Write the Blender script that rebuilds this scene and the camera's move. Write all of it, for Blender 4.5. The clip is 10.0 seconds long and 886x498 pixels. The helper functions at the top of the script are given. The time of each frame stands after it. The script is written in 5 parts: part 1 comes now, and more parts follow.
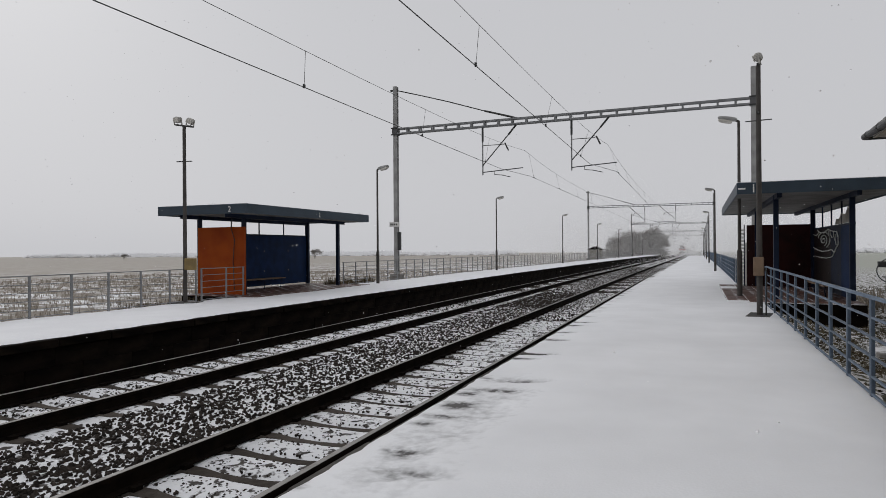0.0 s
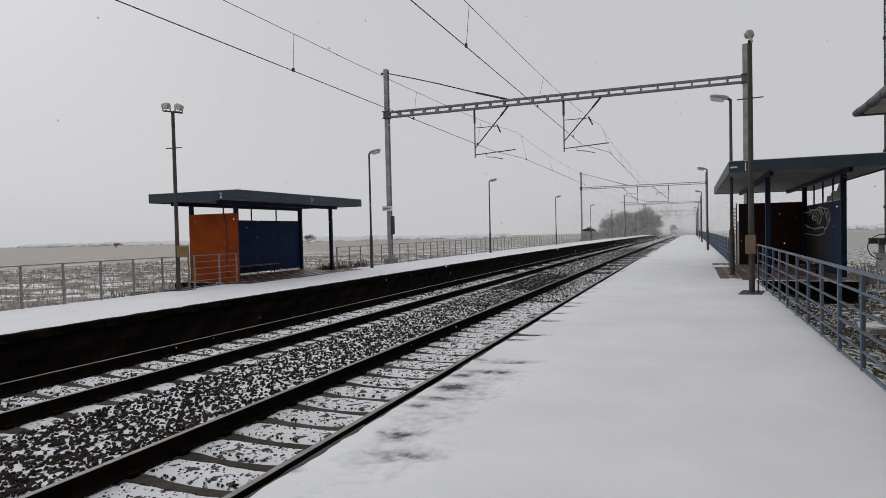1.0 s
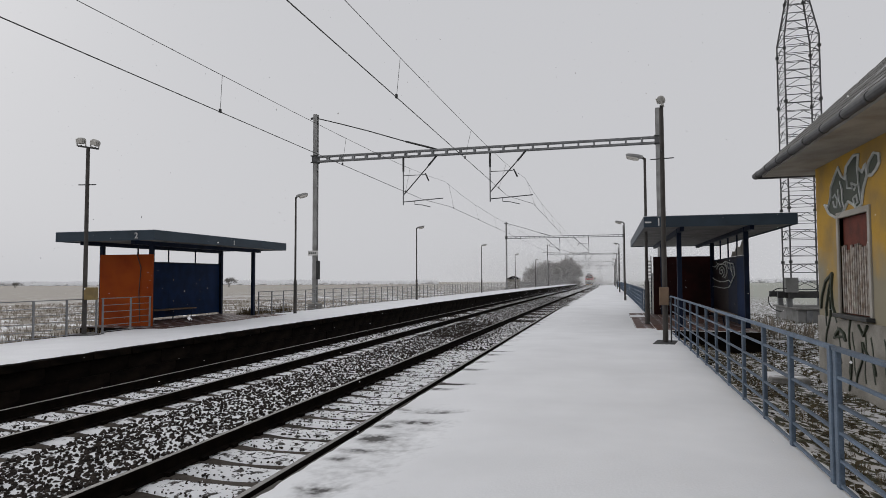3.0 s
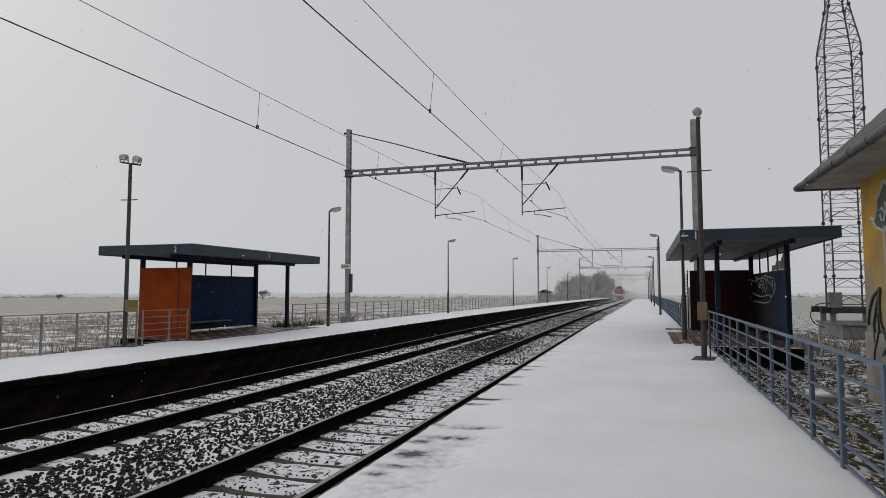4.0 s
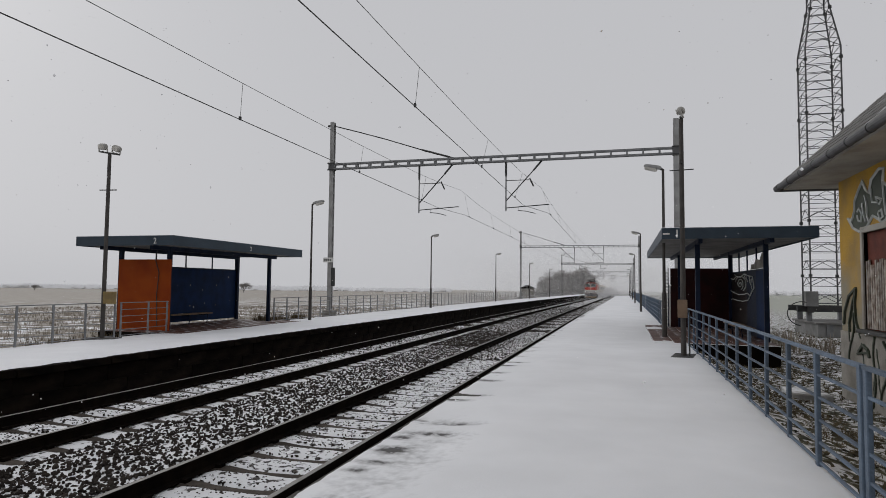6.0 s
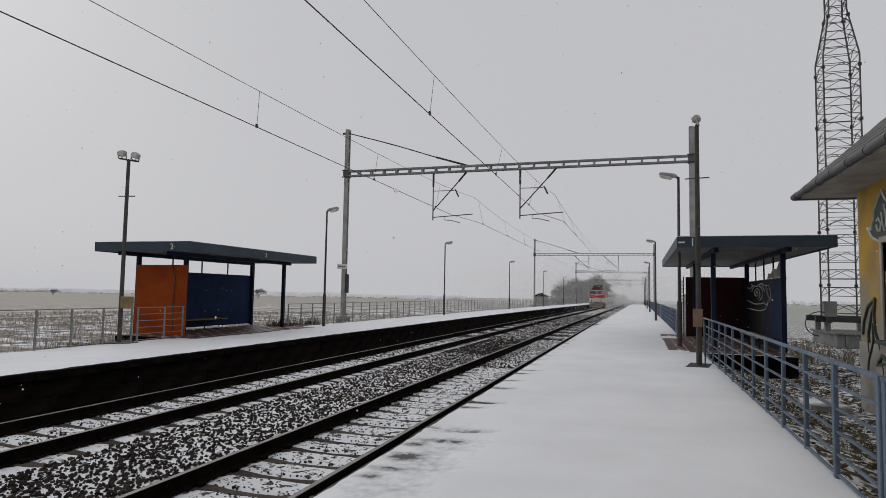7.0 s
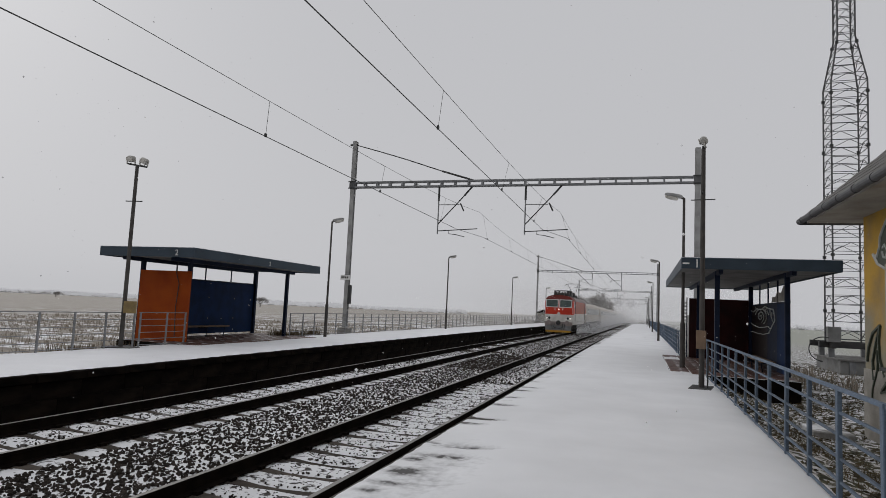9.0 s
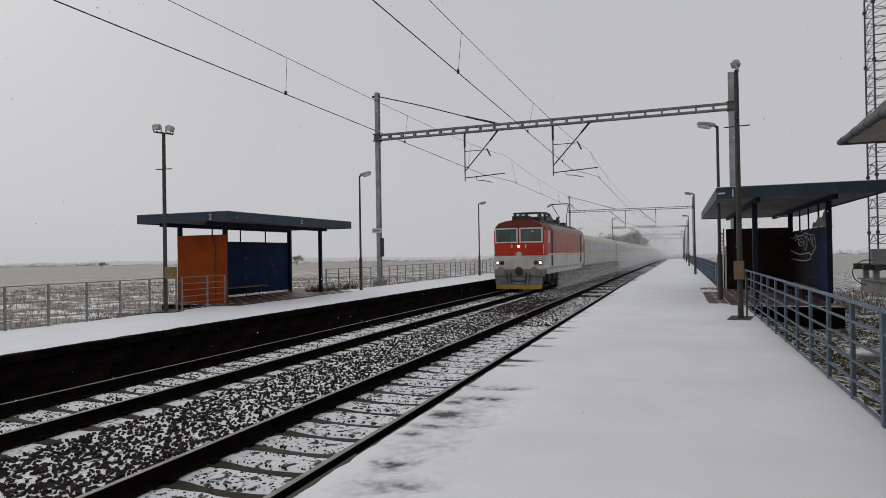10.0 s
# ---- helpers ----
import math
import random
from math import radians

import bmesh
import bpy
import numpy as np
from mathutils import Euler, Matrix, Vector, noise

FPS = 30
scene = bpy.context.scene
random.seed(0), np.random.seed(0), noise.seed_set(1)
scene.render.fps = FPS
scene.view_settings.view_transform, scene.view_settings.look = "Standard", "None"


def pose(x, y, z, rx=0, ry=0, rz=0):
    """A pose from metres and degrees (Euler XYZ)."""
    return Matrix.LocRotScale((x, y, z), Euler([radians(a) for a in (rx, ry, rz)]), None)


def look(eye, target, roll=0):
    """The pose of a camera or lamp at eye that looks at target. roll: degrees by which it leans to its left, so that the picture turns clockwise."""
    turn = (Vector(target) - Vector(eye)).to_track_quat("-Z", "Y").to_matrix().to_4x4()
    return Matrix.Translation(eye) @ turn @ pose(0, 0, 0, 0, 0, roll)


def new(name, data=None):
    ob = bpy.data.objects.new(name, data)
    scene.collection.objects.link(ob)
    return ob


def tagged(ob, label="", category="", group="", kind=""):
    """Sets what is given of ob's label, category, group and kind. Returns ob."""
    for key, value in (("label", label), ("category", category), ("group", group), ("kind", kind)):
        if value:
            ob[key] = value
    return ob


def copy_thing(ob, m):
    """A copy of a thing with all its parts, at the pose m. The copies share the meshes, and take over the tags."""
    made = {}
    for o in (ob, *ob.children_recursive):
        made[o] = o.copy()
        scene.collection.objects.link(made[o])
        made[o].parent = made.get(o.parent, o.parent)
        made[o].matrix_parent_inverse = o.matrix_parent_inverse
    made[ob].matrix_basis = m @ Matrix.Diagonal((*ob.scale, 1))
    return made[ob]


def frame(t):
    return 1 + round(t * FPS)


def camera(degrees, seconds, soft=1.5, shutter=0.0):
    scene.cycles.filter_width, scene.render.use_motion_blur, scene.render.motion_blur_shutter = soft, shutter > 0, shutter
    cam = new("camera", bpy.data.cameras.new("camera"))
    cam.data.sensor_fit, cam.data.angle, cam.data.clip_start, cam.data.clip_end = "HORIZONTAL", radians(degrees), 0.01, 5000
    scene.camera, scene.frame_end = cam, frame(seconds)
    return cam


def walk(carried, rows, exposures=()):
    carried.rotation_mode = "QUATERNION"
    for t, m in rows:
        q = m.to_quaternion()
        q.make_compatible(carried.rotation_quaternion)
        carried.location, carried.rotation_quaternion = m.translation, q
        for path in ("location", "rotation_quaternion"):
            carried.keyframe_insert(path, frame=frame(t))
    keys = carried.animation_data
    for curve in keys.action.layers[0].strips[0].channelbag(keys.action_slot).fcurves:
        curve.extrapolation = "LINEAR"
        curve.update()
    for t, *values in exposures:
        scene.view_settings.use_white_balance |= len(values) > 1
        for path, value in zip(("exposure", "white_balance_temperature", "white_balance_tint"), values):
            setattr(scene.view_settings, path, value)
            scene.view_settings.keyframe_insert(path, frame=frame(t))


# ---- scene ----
cam = camera(70.69, 10.0, soft=0.5)
PATH = [
    (0, (4.002, -0.084, 1.954), (3.243, 1.767, 1.954), -0.4),
    (0.5, (4.01, -0.079, 1.941), (3.262, 1.776, 1.928), -0.5),
    (1, (4.008, -0.068, 1.944), (3.267, 1.789, 1.891), -1.3),
    (1.5, (4.017, -0.08, 1.933), (3.315, 1.792, 1.861), -1.3),
    (2, (4.003, -0.087, 1.941), (3.315, 1.79, 1.895), -1.0),
    (2.5, (4.001, -0.081, 1.953), (3.358, 1.813, 1.963), 0.3),
    (3, (4.019, -0.079, 1.964), (3.502, 1.851, 2.056), -0.2),
    (3.2, (4.03, -0.088, 1.973), (3.487, 1.83, 2.144), -1.0),
    (4.3, (3.956, -0.087, 1.977), (3.334, 1.811, 2.086), 0.2),
    (4.5, (3.961, -0.072, 1.979), (3.384, 1.841, 2.074), 0.5),
    (5, (3.968, -0.065, 1.99), (3.397, 1.848, 2.099), 1.0),
    (6.3, (3.956, -0.074, 1.989), (3.397, 1.843, 2.11), 0.5),
    (6.5, (3.967, -0.074, 1.987), (3.387, 1.835, 2.118), 0.0),
    (7, (3.96, -0.097, 1.988), (3.359, 1.806, 2.128), 1.0),
    (7.5, (3.952, -0.097, 1.985), (3.348, 1.805, 2.12), 2.4),
    (8, (3.952, -0.101, 1.98), (3.332, 1.797, 2.087), 1.1),
    (8.5, (3.957, -0.098, 1.991), (3.349, 1.802, 2.133), 1.1),
    (9, (3.946, -0.111, 1.995), (3.334, 1.785, 2.178), 2.7),
    (9.5, (3.952, -0.102, 1.996), (3.312, 1.784, 2.179), 1.0),
    (10, (3.966, -0.082, 1.984), (3.26, 1.789, 2.0), -0.9),
]
walk(cam, [(t, look(eye, target, roll)) for t, eye, target, roll in PATH], exposures=[(0.0, 0.10), (3.0, 0.13), (4.5, 0.02), (10.0, 0.0)])

# World: x to the right, y along the line, z up from the rail tops; track 1 runs at x = 0, track 2 at x = -4.09.
PZ = 0.53          # platform tops
T2 = -4.09         # axis of the far track
E1, E2 = 1.72, -5.72   # platform edges
V = Vector


def grade(y):
    """Past the shelters the line falls gently away."""
    u = max(0.0, y - 30.0)
    return -0.0052 * u * u / (u + 40.0)


def fall(x):
    """The far platform slopes down towards its back."""
    return -0.022 * max(0.0, E2 - 0.4 - x) if x < E2 else 0.0


def stations(y0, y1):
    """Places along y at which a long piece is bent to the gradient."""
    return [y0] + [float(y) for y in range(30, 1000, 15) if y0 + 1 < y < y1 - 1 and y1 - y0 > 40] + [y1]


# ---------------------------------------------------------------- light
world = bpy.data.worlds.new("overcast_sky")
scene.world = world
world.use_nodes = True
wn, wl = world.node_tree.nodes, world.node_tree.links
wn.clear()
sky = wn.new("ShaderNodeTexSky")
sky.sky_type, sky.sun_disc = "NISHITA", False
sky.sun_elevation, sky.sun_rotation = radians(28), radians(-60)
sky.dust_density, sky.air_density = 4.0, 2.0
grey = wn.new("ShaderNodeHueSaturation")
grey.inputs["Saturation"].default_value = 0.12
bg_sky, bg_cloud = wn.new("ShaderNodeBackground"), wn.new("ShaderNodeBackground")
bg_sky.inputs["Strength"].default_value = 0.003
bg_cloud.inputs["Color"].default_value = (0.497, 0.50, 0.522, 1)
bg_cloud.inputs["Strength"].default_value = 1.02
both, wout = wn.new("ShaderNodeAddShader"), wn.new("ShaderNodeOutputWorld")
wl.new(sky.outputs[0], grey.inputs["Color"])
wl.new(grey.outputs[0], bg_sky.inputs["Color"])
wl.new(bg_sky.outputs[0], both.inputs[0])
wl.new(bg_cloud.outputs[0], both.inputs[1])
wl.new(both.outputs[0], wout.inputs["Surface"])
sun_data = bpy.data.lights.new("sun", "SUN")
sun_data.energy, sun_data.angle, sun_data.color = 0.55, radians(60), (1.0, 0.98, 0.96)
sun = new("sun", sun_data)
sun.matrix_world = look((-60, 40, 45), (0, 0, 0))


# ---------------------------------------------------------------- materials
def material(name, c1, c2=None, scale=4.0, rough=0.7, metal=0.0, bump=0.15, grain=60.0, stretch=(1, 1, 1),
             lo=0.35, hi=0.65, fine=0.25, spec=0.4):
    """Two colours mixed by a soft noise, a fine grain over them, and a relief."""
    m = bpy.data.materials.new(name)
    m.use_nodes = True
    n, l = m.node_tree.nodes, m.node_tree.links
    b = n["Principled BSDF"]
    c2 = c2 or tuple(v * 0.75 for v in c1)
    co, mp = n.new("ShaderNodeTexCoord"), n.new("ShaderNodeMapping")
    mp.inputs["Scale"].default_value = stretch
    l.new(co.outputs["Object"], mp.inputs["Vector"])
    big, small = n.new("ShaderNodeTexNoise"), n.new("ShaderNodeTexNoise")
    big.inputs["Scale"].default_value, big.inputs["Detail"].default_value = scale, 5
    small.inputs["Scale"].default_value, small.inputs["Detail"].default_value = grain, 3
    l.new(mp.outputs[0], big.inputs["Vector"])
    l.new(mp.outputs[0], small.inputs["Vector"])
    ramp = n.new("ShaderNodeValToRGB")
    ramp.color_ramp.elements[0].position, ramp.color_ramp.elements[1].position = lo, hi
    ramp.color_ramp.elements[0].color, ramp.color_ramp.elements[1].color = (*c1, 1), (*c2, 1)
    l.new(big.outputs["Fac"], ramp.inputs["Fac"])
    var = n.new("ShaderNodeMapRange")
    var.inputs["To Min"].default_value, var.inputs["To Max"].default_value = 1 - fine, 1 + fine
    l.new(small.outputs["Fac"], var.inputs["Value"])
    mul = n.new("ShaderNodeMix")
    mul.data_type, mul.blend_type = "RGBA", "MULTIPLY"
    mul.inputs["Factor"].default_value = 1.0
    l.new(ramp.outputs["Color"], mul.inputs["A"])
    l.new(var.outputs["Result"], mul.inputs["B"])
    l.new(mul.outputs["Result"], b.inputs["Base Color"])
    if bump:
        bp = n.new("ShaderNodeBump")
        bp.inputs["Strength"].default_value, bp.inputs["Distance"].default_value = bump, 0.02
        l.new(small.outputs["Fac"], bp.inputs["Height"])
        l.new(bp.outputs["Normal"], b.inputs["Normal"])
    b.inputs["Roughness"].default_value, b.inputs["Metallic"].default_value = rough, metal
    b.inputs["Specular IOR Level"].default_value = spec
    return m


def glow(name, colour, strength):
    m = bpy.data.materials.new(name)
    m.use_nodes = True
    b = m.node_tree.nodes["Principled BSDF"]
    b.inputs["Base Color"].default_value = (*colour, 1)
    b.inputs["Emission Color"].default_value = (*colour, 1)
    b.inputs["Emission Strength"].default_value = strength
    return m


def patchy(name, under, over, scale, lo, hi, stretch=(1, 1, 1), edge=None, rough=0.75, bump=0.3, grain=45.0, along=None):
    """Snow (over) lying in patches on a surface (under). edge: (x at which bare spots are frequent, x past which there are none). along: the snow thins from one y to another."""
    m = material(name, under, tuple(v * 0.6 for v in under), scale=6, rough=rough, bump=bump, grain=grain)
    n, l = m.node_tree.nodes, m.node_tree.links
    b = n["Principled BSDF"]
    base = b.inputs["Base Color"].links[0].from_socket
    co, mp, ns = n.new("ShaderNodeTexCoord"), n.new("ShaderNodeMapping"), n.new("ShaderNodeTexNoise")
    mp.inputs["Scale"].default_value = stretch
    ns.inputs["Scale"].default_value, ns.inputs["Detail"].default_value = scale, 6
    l.new(co.outputs["Object"], mp.inputs["Vector"])
    l.new(mp.outputs[0], ns.inputs["Vector"])
    value = ns.outputs["Fac"]
    if edge:
        # strong contrast: compact blotches
        con = n.new("ShaderNodeMath")
        con.operation = "MULTIPLY_ADD"
        con.inputs[1].default_value, con.inputs[2].default_value = 2.0, -0.5
        l.new(value, con.inputs[0])
        value = con.outputs[0]
        sep, mr, add = n.new("ShaderNodeSeparateXYZ"), n.new("ShaderNodeMapRange"), n.new("ShaderNodeMath")
        l.new(co.outputs["Object"], sep.inputs[0])
        l.new(sep.outputs["X"], mr.inputs["Value"])
        mr.inputs["From Min"].default_value, mr.inputs["From Max"].default_value = edge
        mr.inputs["To Min"].default_value, mr.inputs["To Max"].default_value = 0.0, 1.0
        add.operation = "ADD"
        l.new(value, add.inputs[0])
        l.new(mr.outputs["Result"], add.inputs[1])
        value = add.outputs[0]
    if along:
        sep, mr, add = n.new("ShaderNodeSeparateXYZ"), n.new("ShaderNodeMapRange"), n.new("ShaderNodeMath")
        l.new(co.outputs["Object"], sep.inputs[0])
        l.new(sep.outputs["Y"], mr.inputs["Value"])
        mr.inputs["From Min"].default_value, mr.inputs["From Max"].default_value, mr.inputs["To Max"].default_value = along
        add.operation = "ADD"
        l.new(value, add.inputs[0])
        l.new(mr.outputs["Result"], add.inputs[1])
        value = add.outputs[0]
    mask = n.new("ShaderNodeMapRange")
    mask.interpolation_type = "SMOOTHSTEP"
    mask.inputs["From Min"].default_value, mask.inputs["From Max"].default_value = lo, hi
    l.new(value, mask.inputs["Value"])
    mix = n.new("ShaderNodeMix")
    mix.data_type = "RGBA"
    l.new(mask.outputs["Result"], mix.inputs["Factor"])
    l.new(base, mix.inputs["A"])
    soft, tone = n.new("ShaderNodeTexNoise"), n.new("ShaderNodeValToRGB")
    soft.inputs["Scale"].default_value, soft.inputs["Detail"].default_value = 0.9, 4
    l.new(co.outputs["Object"], soft.inputs["Vector"])
    tone.color_ramp.elements[0].position, tone.color_ramp.elements[1].position = 0.3, 0.7
    tone.color_ramp.elements[0].color, tone.color_ramp.elements[1].color = (*(v * 0.89 for v in over), 1), (*over, 1)
    l.new(soft.outputs["Fac"], tone.inputs["Fac"])
    l.new(tone.outputs["Color"], mix.inputs["B"])
    l.new(mix.outputs["Result"], b.inputs["Base Color"])
    return m


SNOW = (0.84, 0.848, 0.866)
m_snow = material("fresh_snow", SNOW, (0.78, 0.786, 0.806), scale=0.8, rough=0.65, bump=0.25, grain=25, fine=0.06, spec=0.2)
m_snow1 = patchy("trodden_snow", (0.13, 0.126, 0.126), SNOW, 2.5, 0.40, 0.74, stretch=(0.9, 1.4, 1), edge=(1.30, 2.60), rough=0.6, bump=0.15)
def thawed(m, wet):
    """Where the snow has gone (the sheet's own melt value), slush and wet concrete show."""
    n, l = m.node_tree.nodes, m.node_tree.links
    b = n["Principled BSDF"]
    src = b.inputs["Base Color"].links[0].from_socket
    at, co, ns, add, mr, mix = [n.new("ShaderNode" + k) for k in ("Attribute", "TexCoord", "TexNoise", "Math", "MapRange", "Mix")]
    at.attribute_name, add.operation, mix.data_type = "melt", "MULTIPLY", "RGBA"
    sw = n.new("ShaderNodeMapRange")
    sw.inputs["From Min"].default_value, sw.inputs["From Max"].default_value = 0.3, 0.7
    sw.inputs["To Min"].default_value, sw.inputs["To Max"].default_value = 0.35, 1.5
    ns.inputs["Scale"].default_value, ns.inputs["Detail"].default_value = 14, 6
    l.new(co.outputs["Object"], ns.inputs["Vector"])
    l.new(ns.outputs["Fac"], sw.inputs["Value"])
    l.new(sw.outputs["Result"], add.inputs[0])
    l.new(at.outputs["Fac"], add.inputs[1])
    l.new(add.outputs[0], mr.inputs["Value"])
    mr.inputs["From Min"].default_value, mr.inputs["From Max"].default_value = 0.10, 1.15
    l.new(mr.outputs["Result"], mix.inputs["Factor"])
    l.new(src, mix.inputs["A"])
    mix.inputs["B"].default_value = (*wet, 1)
    l.new(mix.outputs["Result"], b.inputs["Base Color"])


thawed(m_snow1, (0.045, 0.042, 0.040))
m_bed = patchy("snowy_ballast", (0.045, 0.037, 0.031), SNOW, 9.0, 0.37, 0.46, grain=30, bump=0.9, along=(14, 55, -0.10))
m_stone = material("ballast_stone", (0.022, 0.019, 0.017), (0.06, 0.05, 0.043), scale=9, rough=0.8, bump=0.4, spec=0.03)
def vary(m, amount):
    """Pieces that share a mesh differ a little in tone."""
    n, l = m.node_tree.nodes, m.node_tree.links
    b = n["Principled BSDF"]
    src = b.inputs["Base Color"].links[0].from_socket
    info, mr, mul = n.new("ShaderNodeObjectInfo"), n.new("ShaderNodeMapRange"), n.new("ShaderNodeMix")
    mul.data_type, mul.blend_type = "RGBA", "MULTIPLY"
    mul.inputs["Factor"].default_value = 1.0
    mr.inputs["To Min"].default_value, mr.inputs["To Max"].default_value = 1 - amount, 1 + amount
    l.new(info.outputs["Random"], mr.inputs["Value"])
    l.new(src, mul.inputs["A"])
    l.new(mr.outputs["Result"], mul.inputs["B"])
    l.new(mul.outputs["Result"], b.inputs["Base Color"])


m_concrete = material("weathered_concrete", (0.30, 0.29, 0.27), (0.19, 0.18, 0.165), scale=2.5, rough=0.85, bump=0.3)
m_sleeper = material("sleeper_concrete", (0.060, 0.052, 0.045), (0.090, 0.078, 0.067), scale=7, rough=0.8, bump=0.4, spec=0.03)
# darker than any real concrete: the face's deep shade is in the colour
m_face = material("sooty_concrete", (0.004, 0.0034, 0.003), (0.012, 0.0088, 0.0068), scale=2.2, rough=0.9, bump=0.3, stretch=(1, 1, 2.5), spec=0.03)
m_edge = material("damp_edge_concrete", (0.048, 0.045, 0.041), (0.088, 0.081, 0.073), scale=4, rough=0.8, bump=0.4, spec=0.1)
# near-black against snow bounce: the rail sides' shade is put into the colour
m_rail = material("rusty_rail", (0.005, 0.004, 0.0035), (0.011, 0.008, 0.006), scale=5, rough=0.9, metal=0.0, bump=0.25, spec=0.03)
m_railtop = material("worn_rail_head", (0.22, 0.21, 0.20), (0.14, 0.13, 0.12), scale=6, rough=0.4, metal=0.3, bump=0.05)
m_galv = material("galvanised_steel", (0.27, 0.275, 0.28), (0.18, 0.185, 0.19), scale=3, rough=0.6, metal=0.4, bump=0.1)
m_mast = material("grey_mast_paint", (0.37, 0.37, 0.365), (0.25, 0.248, 0.242), scale=2, rough=0.65, metal=0.2, bump=0.15)
m_tower = material("weathered_dark_zinc", (0.115, 0.115, 0.118), (0.07, 0.07, 0.072), scale=3, rough=0.65, metal=0.2, bump=0.1)
m_dark = material("dark_green_black_paint", (0.030, 0.033, 0.034), (0.055, 0.053, 0.05), scale=3, rough=0.6, bump=0.1)
m_post = material("brown_lamp_post", (0.075, 0.068, 0.062), (0.045, 0.04, 0.037), scale=4, rough=0.7, bump=0.15)
m_blue = material("blue_shelter_paint", (0.005, 0.024, 0.085), (0.004, 0.017, 0.058), scale=2.5, rough=0.6, bump=0.08, spec=0.12)
m_navy = material("navy_steel_paint", (0.010, 0.018, 0.042), (0.006, 0.011, 0.026), scale=3, rough=0.55, bump=0.05, spec=0.15)
m_fascia = material("slate_blue_fascia", (0.032, 0.052, 0.074), (0.022, 0.037, 0.054), scale=2.0, rough=0.55, bump=0.08)
m_soffit = material("grey_soffit", (0.21, 0.205, 0.197), (0.14, 0.136, 0.13), scale=2, rough=0.8, bump=0.1)
m_orange = material("orange_panel_paint", (0.33, 0.062, 0.006), (0.25, 0.040, 0.005), scale=1.6, rough=0.65, bump=0.08, spec=0.12)
m_maroon = material("maroon_panel_paint", (0.036, 0.008, 0.007), (0.018, 0.006, 0.006), scale=1.6, rough=0.6, bump=0.08, spec=0.15)
# brown-black reflections in the blue back wall, put into a panel colour
m_umber = material("dark_umber_panel", (0.020, 0.013, 0.012), (0.011, 0.008, 0.008), scale=1.8, rough=0.5, bump=0.06, spec=0.2)
m_rail_blue = material("blue_fence_paint", (0.105, 0.145, 0.20), (0.065, 0.092, 0.13), scale=5, rough=0.6, bump=0.15, fine=0.35)
m_paver = patchy("wet_red_paver", (0.11, 0.050, 0.036), SNOW, 2.2, 0.56, 0.74, rough=0.55, bump=0.3)
m_yellow = material("yellow_ochre_render", (0.50, 0.295, 0.045), (0.30, 0.20, 0.075), scale=1.5, rough=0.88, bump=0.3, lo=0.42, hi=0.70)
m_plinth = material("grey_plinth_render", (0.36, 0.34, 0.305), (0.20, 0.185, 0.16), scale=1.8, rough=0.9, bump=0.3)
m_slate = patchy("old_roof_slates", (0.13, 0.125, 0.115), (0.52, 0.52, 0.53), 1.7, 0.52, 0.80, stretch=(1, 1, 1), bump=0.4)
m_white = material("white_paint", (0.78, 0.77, 0.75), (0.65, 0.64, 0.62), scale=4, rough=0.6, bump=0.05, fine=0.1)
m_glass = material("lamp_glass", (0.62, 0.60, 0.55), (0.5, 0.48, 0.44), scale=8, rough=0.3, bump=0.0)
m_lampbody = material("pale_lamp_housing", (0.50, 0.485, 0.45), (0.36, 0.35, 0.325), scale=7, rough=0.6, bump=0.05)
m_box = material("ochre_box_paint", (0.30, 0.22, 0.08), (0.20, 0.14, 0.06), scale=5, rough=0.7)
m_cabinet = material("grey_cabinet", (0.24, 0.24, 0.235), (0.15, 0.15, 0.145), scale=2, rough=0.7)
m_rust = material("red_brown_board", (0.15, 0.035, 0.020), (0.09, 0.022, 0.015), scale=4, rough=0.8)
m_bars = material("peeling_bars", (0.42, 0.38, 0.34), (0.18, 0.13, 0.10), scale=9, rough=0.8)
m_teal = material("dark_green_spray", (0.035, 0.045, 0.030), (0.05, 0.06, 0.04), scale=3, rough=0.6, bump=0)
m_spray = material("pale_spray", (0.58, 0.59, 0.57), (0.42, 0.44, 0.43), scale=7, rough=0.6, bump=0)
m_wood = material("weathered_board", (0.22, 0.15, 0.10), (0.13, 0.09, 0.06), scale=4, rough=0.8)
m_straw = material("maize_stubble", (0.36, 0.31, 0.25), (0.25, 0.21, 0.165), scale=2, rough=0.9, bump=0)
m_grass = material("dead_grass", (0.14, 0.105, 0.06), (0.07, 0.055, 0.03), scale=2, rough=0.9, bump=0)
# twigs lightened: distance haze put into their colour
m_twig = material("frosted_twigs", (0.28, 0.265, 0.25), (0.37, 0.355, 0.34), scale=2, rough=0.9, bump=0)
# near white: the haze before the far woodland is put into its colour
m_hazewood = material("hoarfrosted_wood", (0.80, 0.80, 0.81), (0.85, 0.85, 0.86), scale=0.1, rough=0.9, bump=0, spec=0.0)
m_wire = material("copper_wire", (0.06, 0.06, 0.058), (0.04, 0.04, 0.038), scale=3, rough=0.6, bump=0)
m_red = material("loco_red", (0.56, 0.046, 0.020), (0.46, 0.036, 0.018), scale=1.2, rough=0.42, bump=0.03, fine=0.1, spec=0.2)
# side red, set paler and pinker than the front's
m_pinkred = material("snow_dusted_red", (0.46, 0.165, 0.125), (0.40, 0.21, 0.175), scale=0.8, rough=0.6, bump=0.03, fine=0.1, spec=0.15)
m_cream = material("loco_white", (0.66, 0.64, 0.60), (0.50, 0.48, 0.44), scale=1.5, rough=0.5, bump=0.03, fine=0.1)
m_cabroof = material("dull_red_roof", (0.20, 0.028, 0.018), (0.13, 0.022, 0.016), scale=2, rough=0.6, bump=0.05)
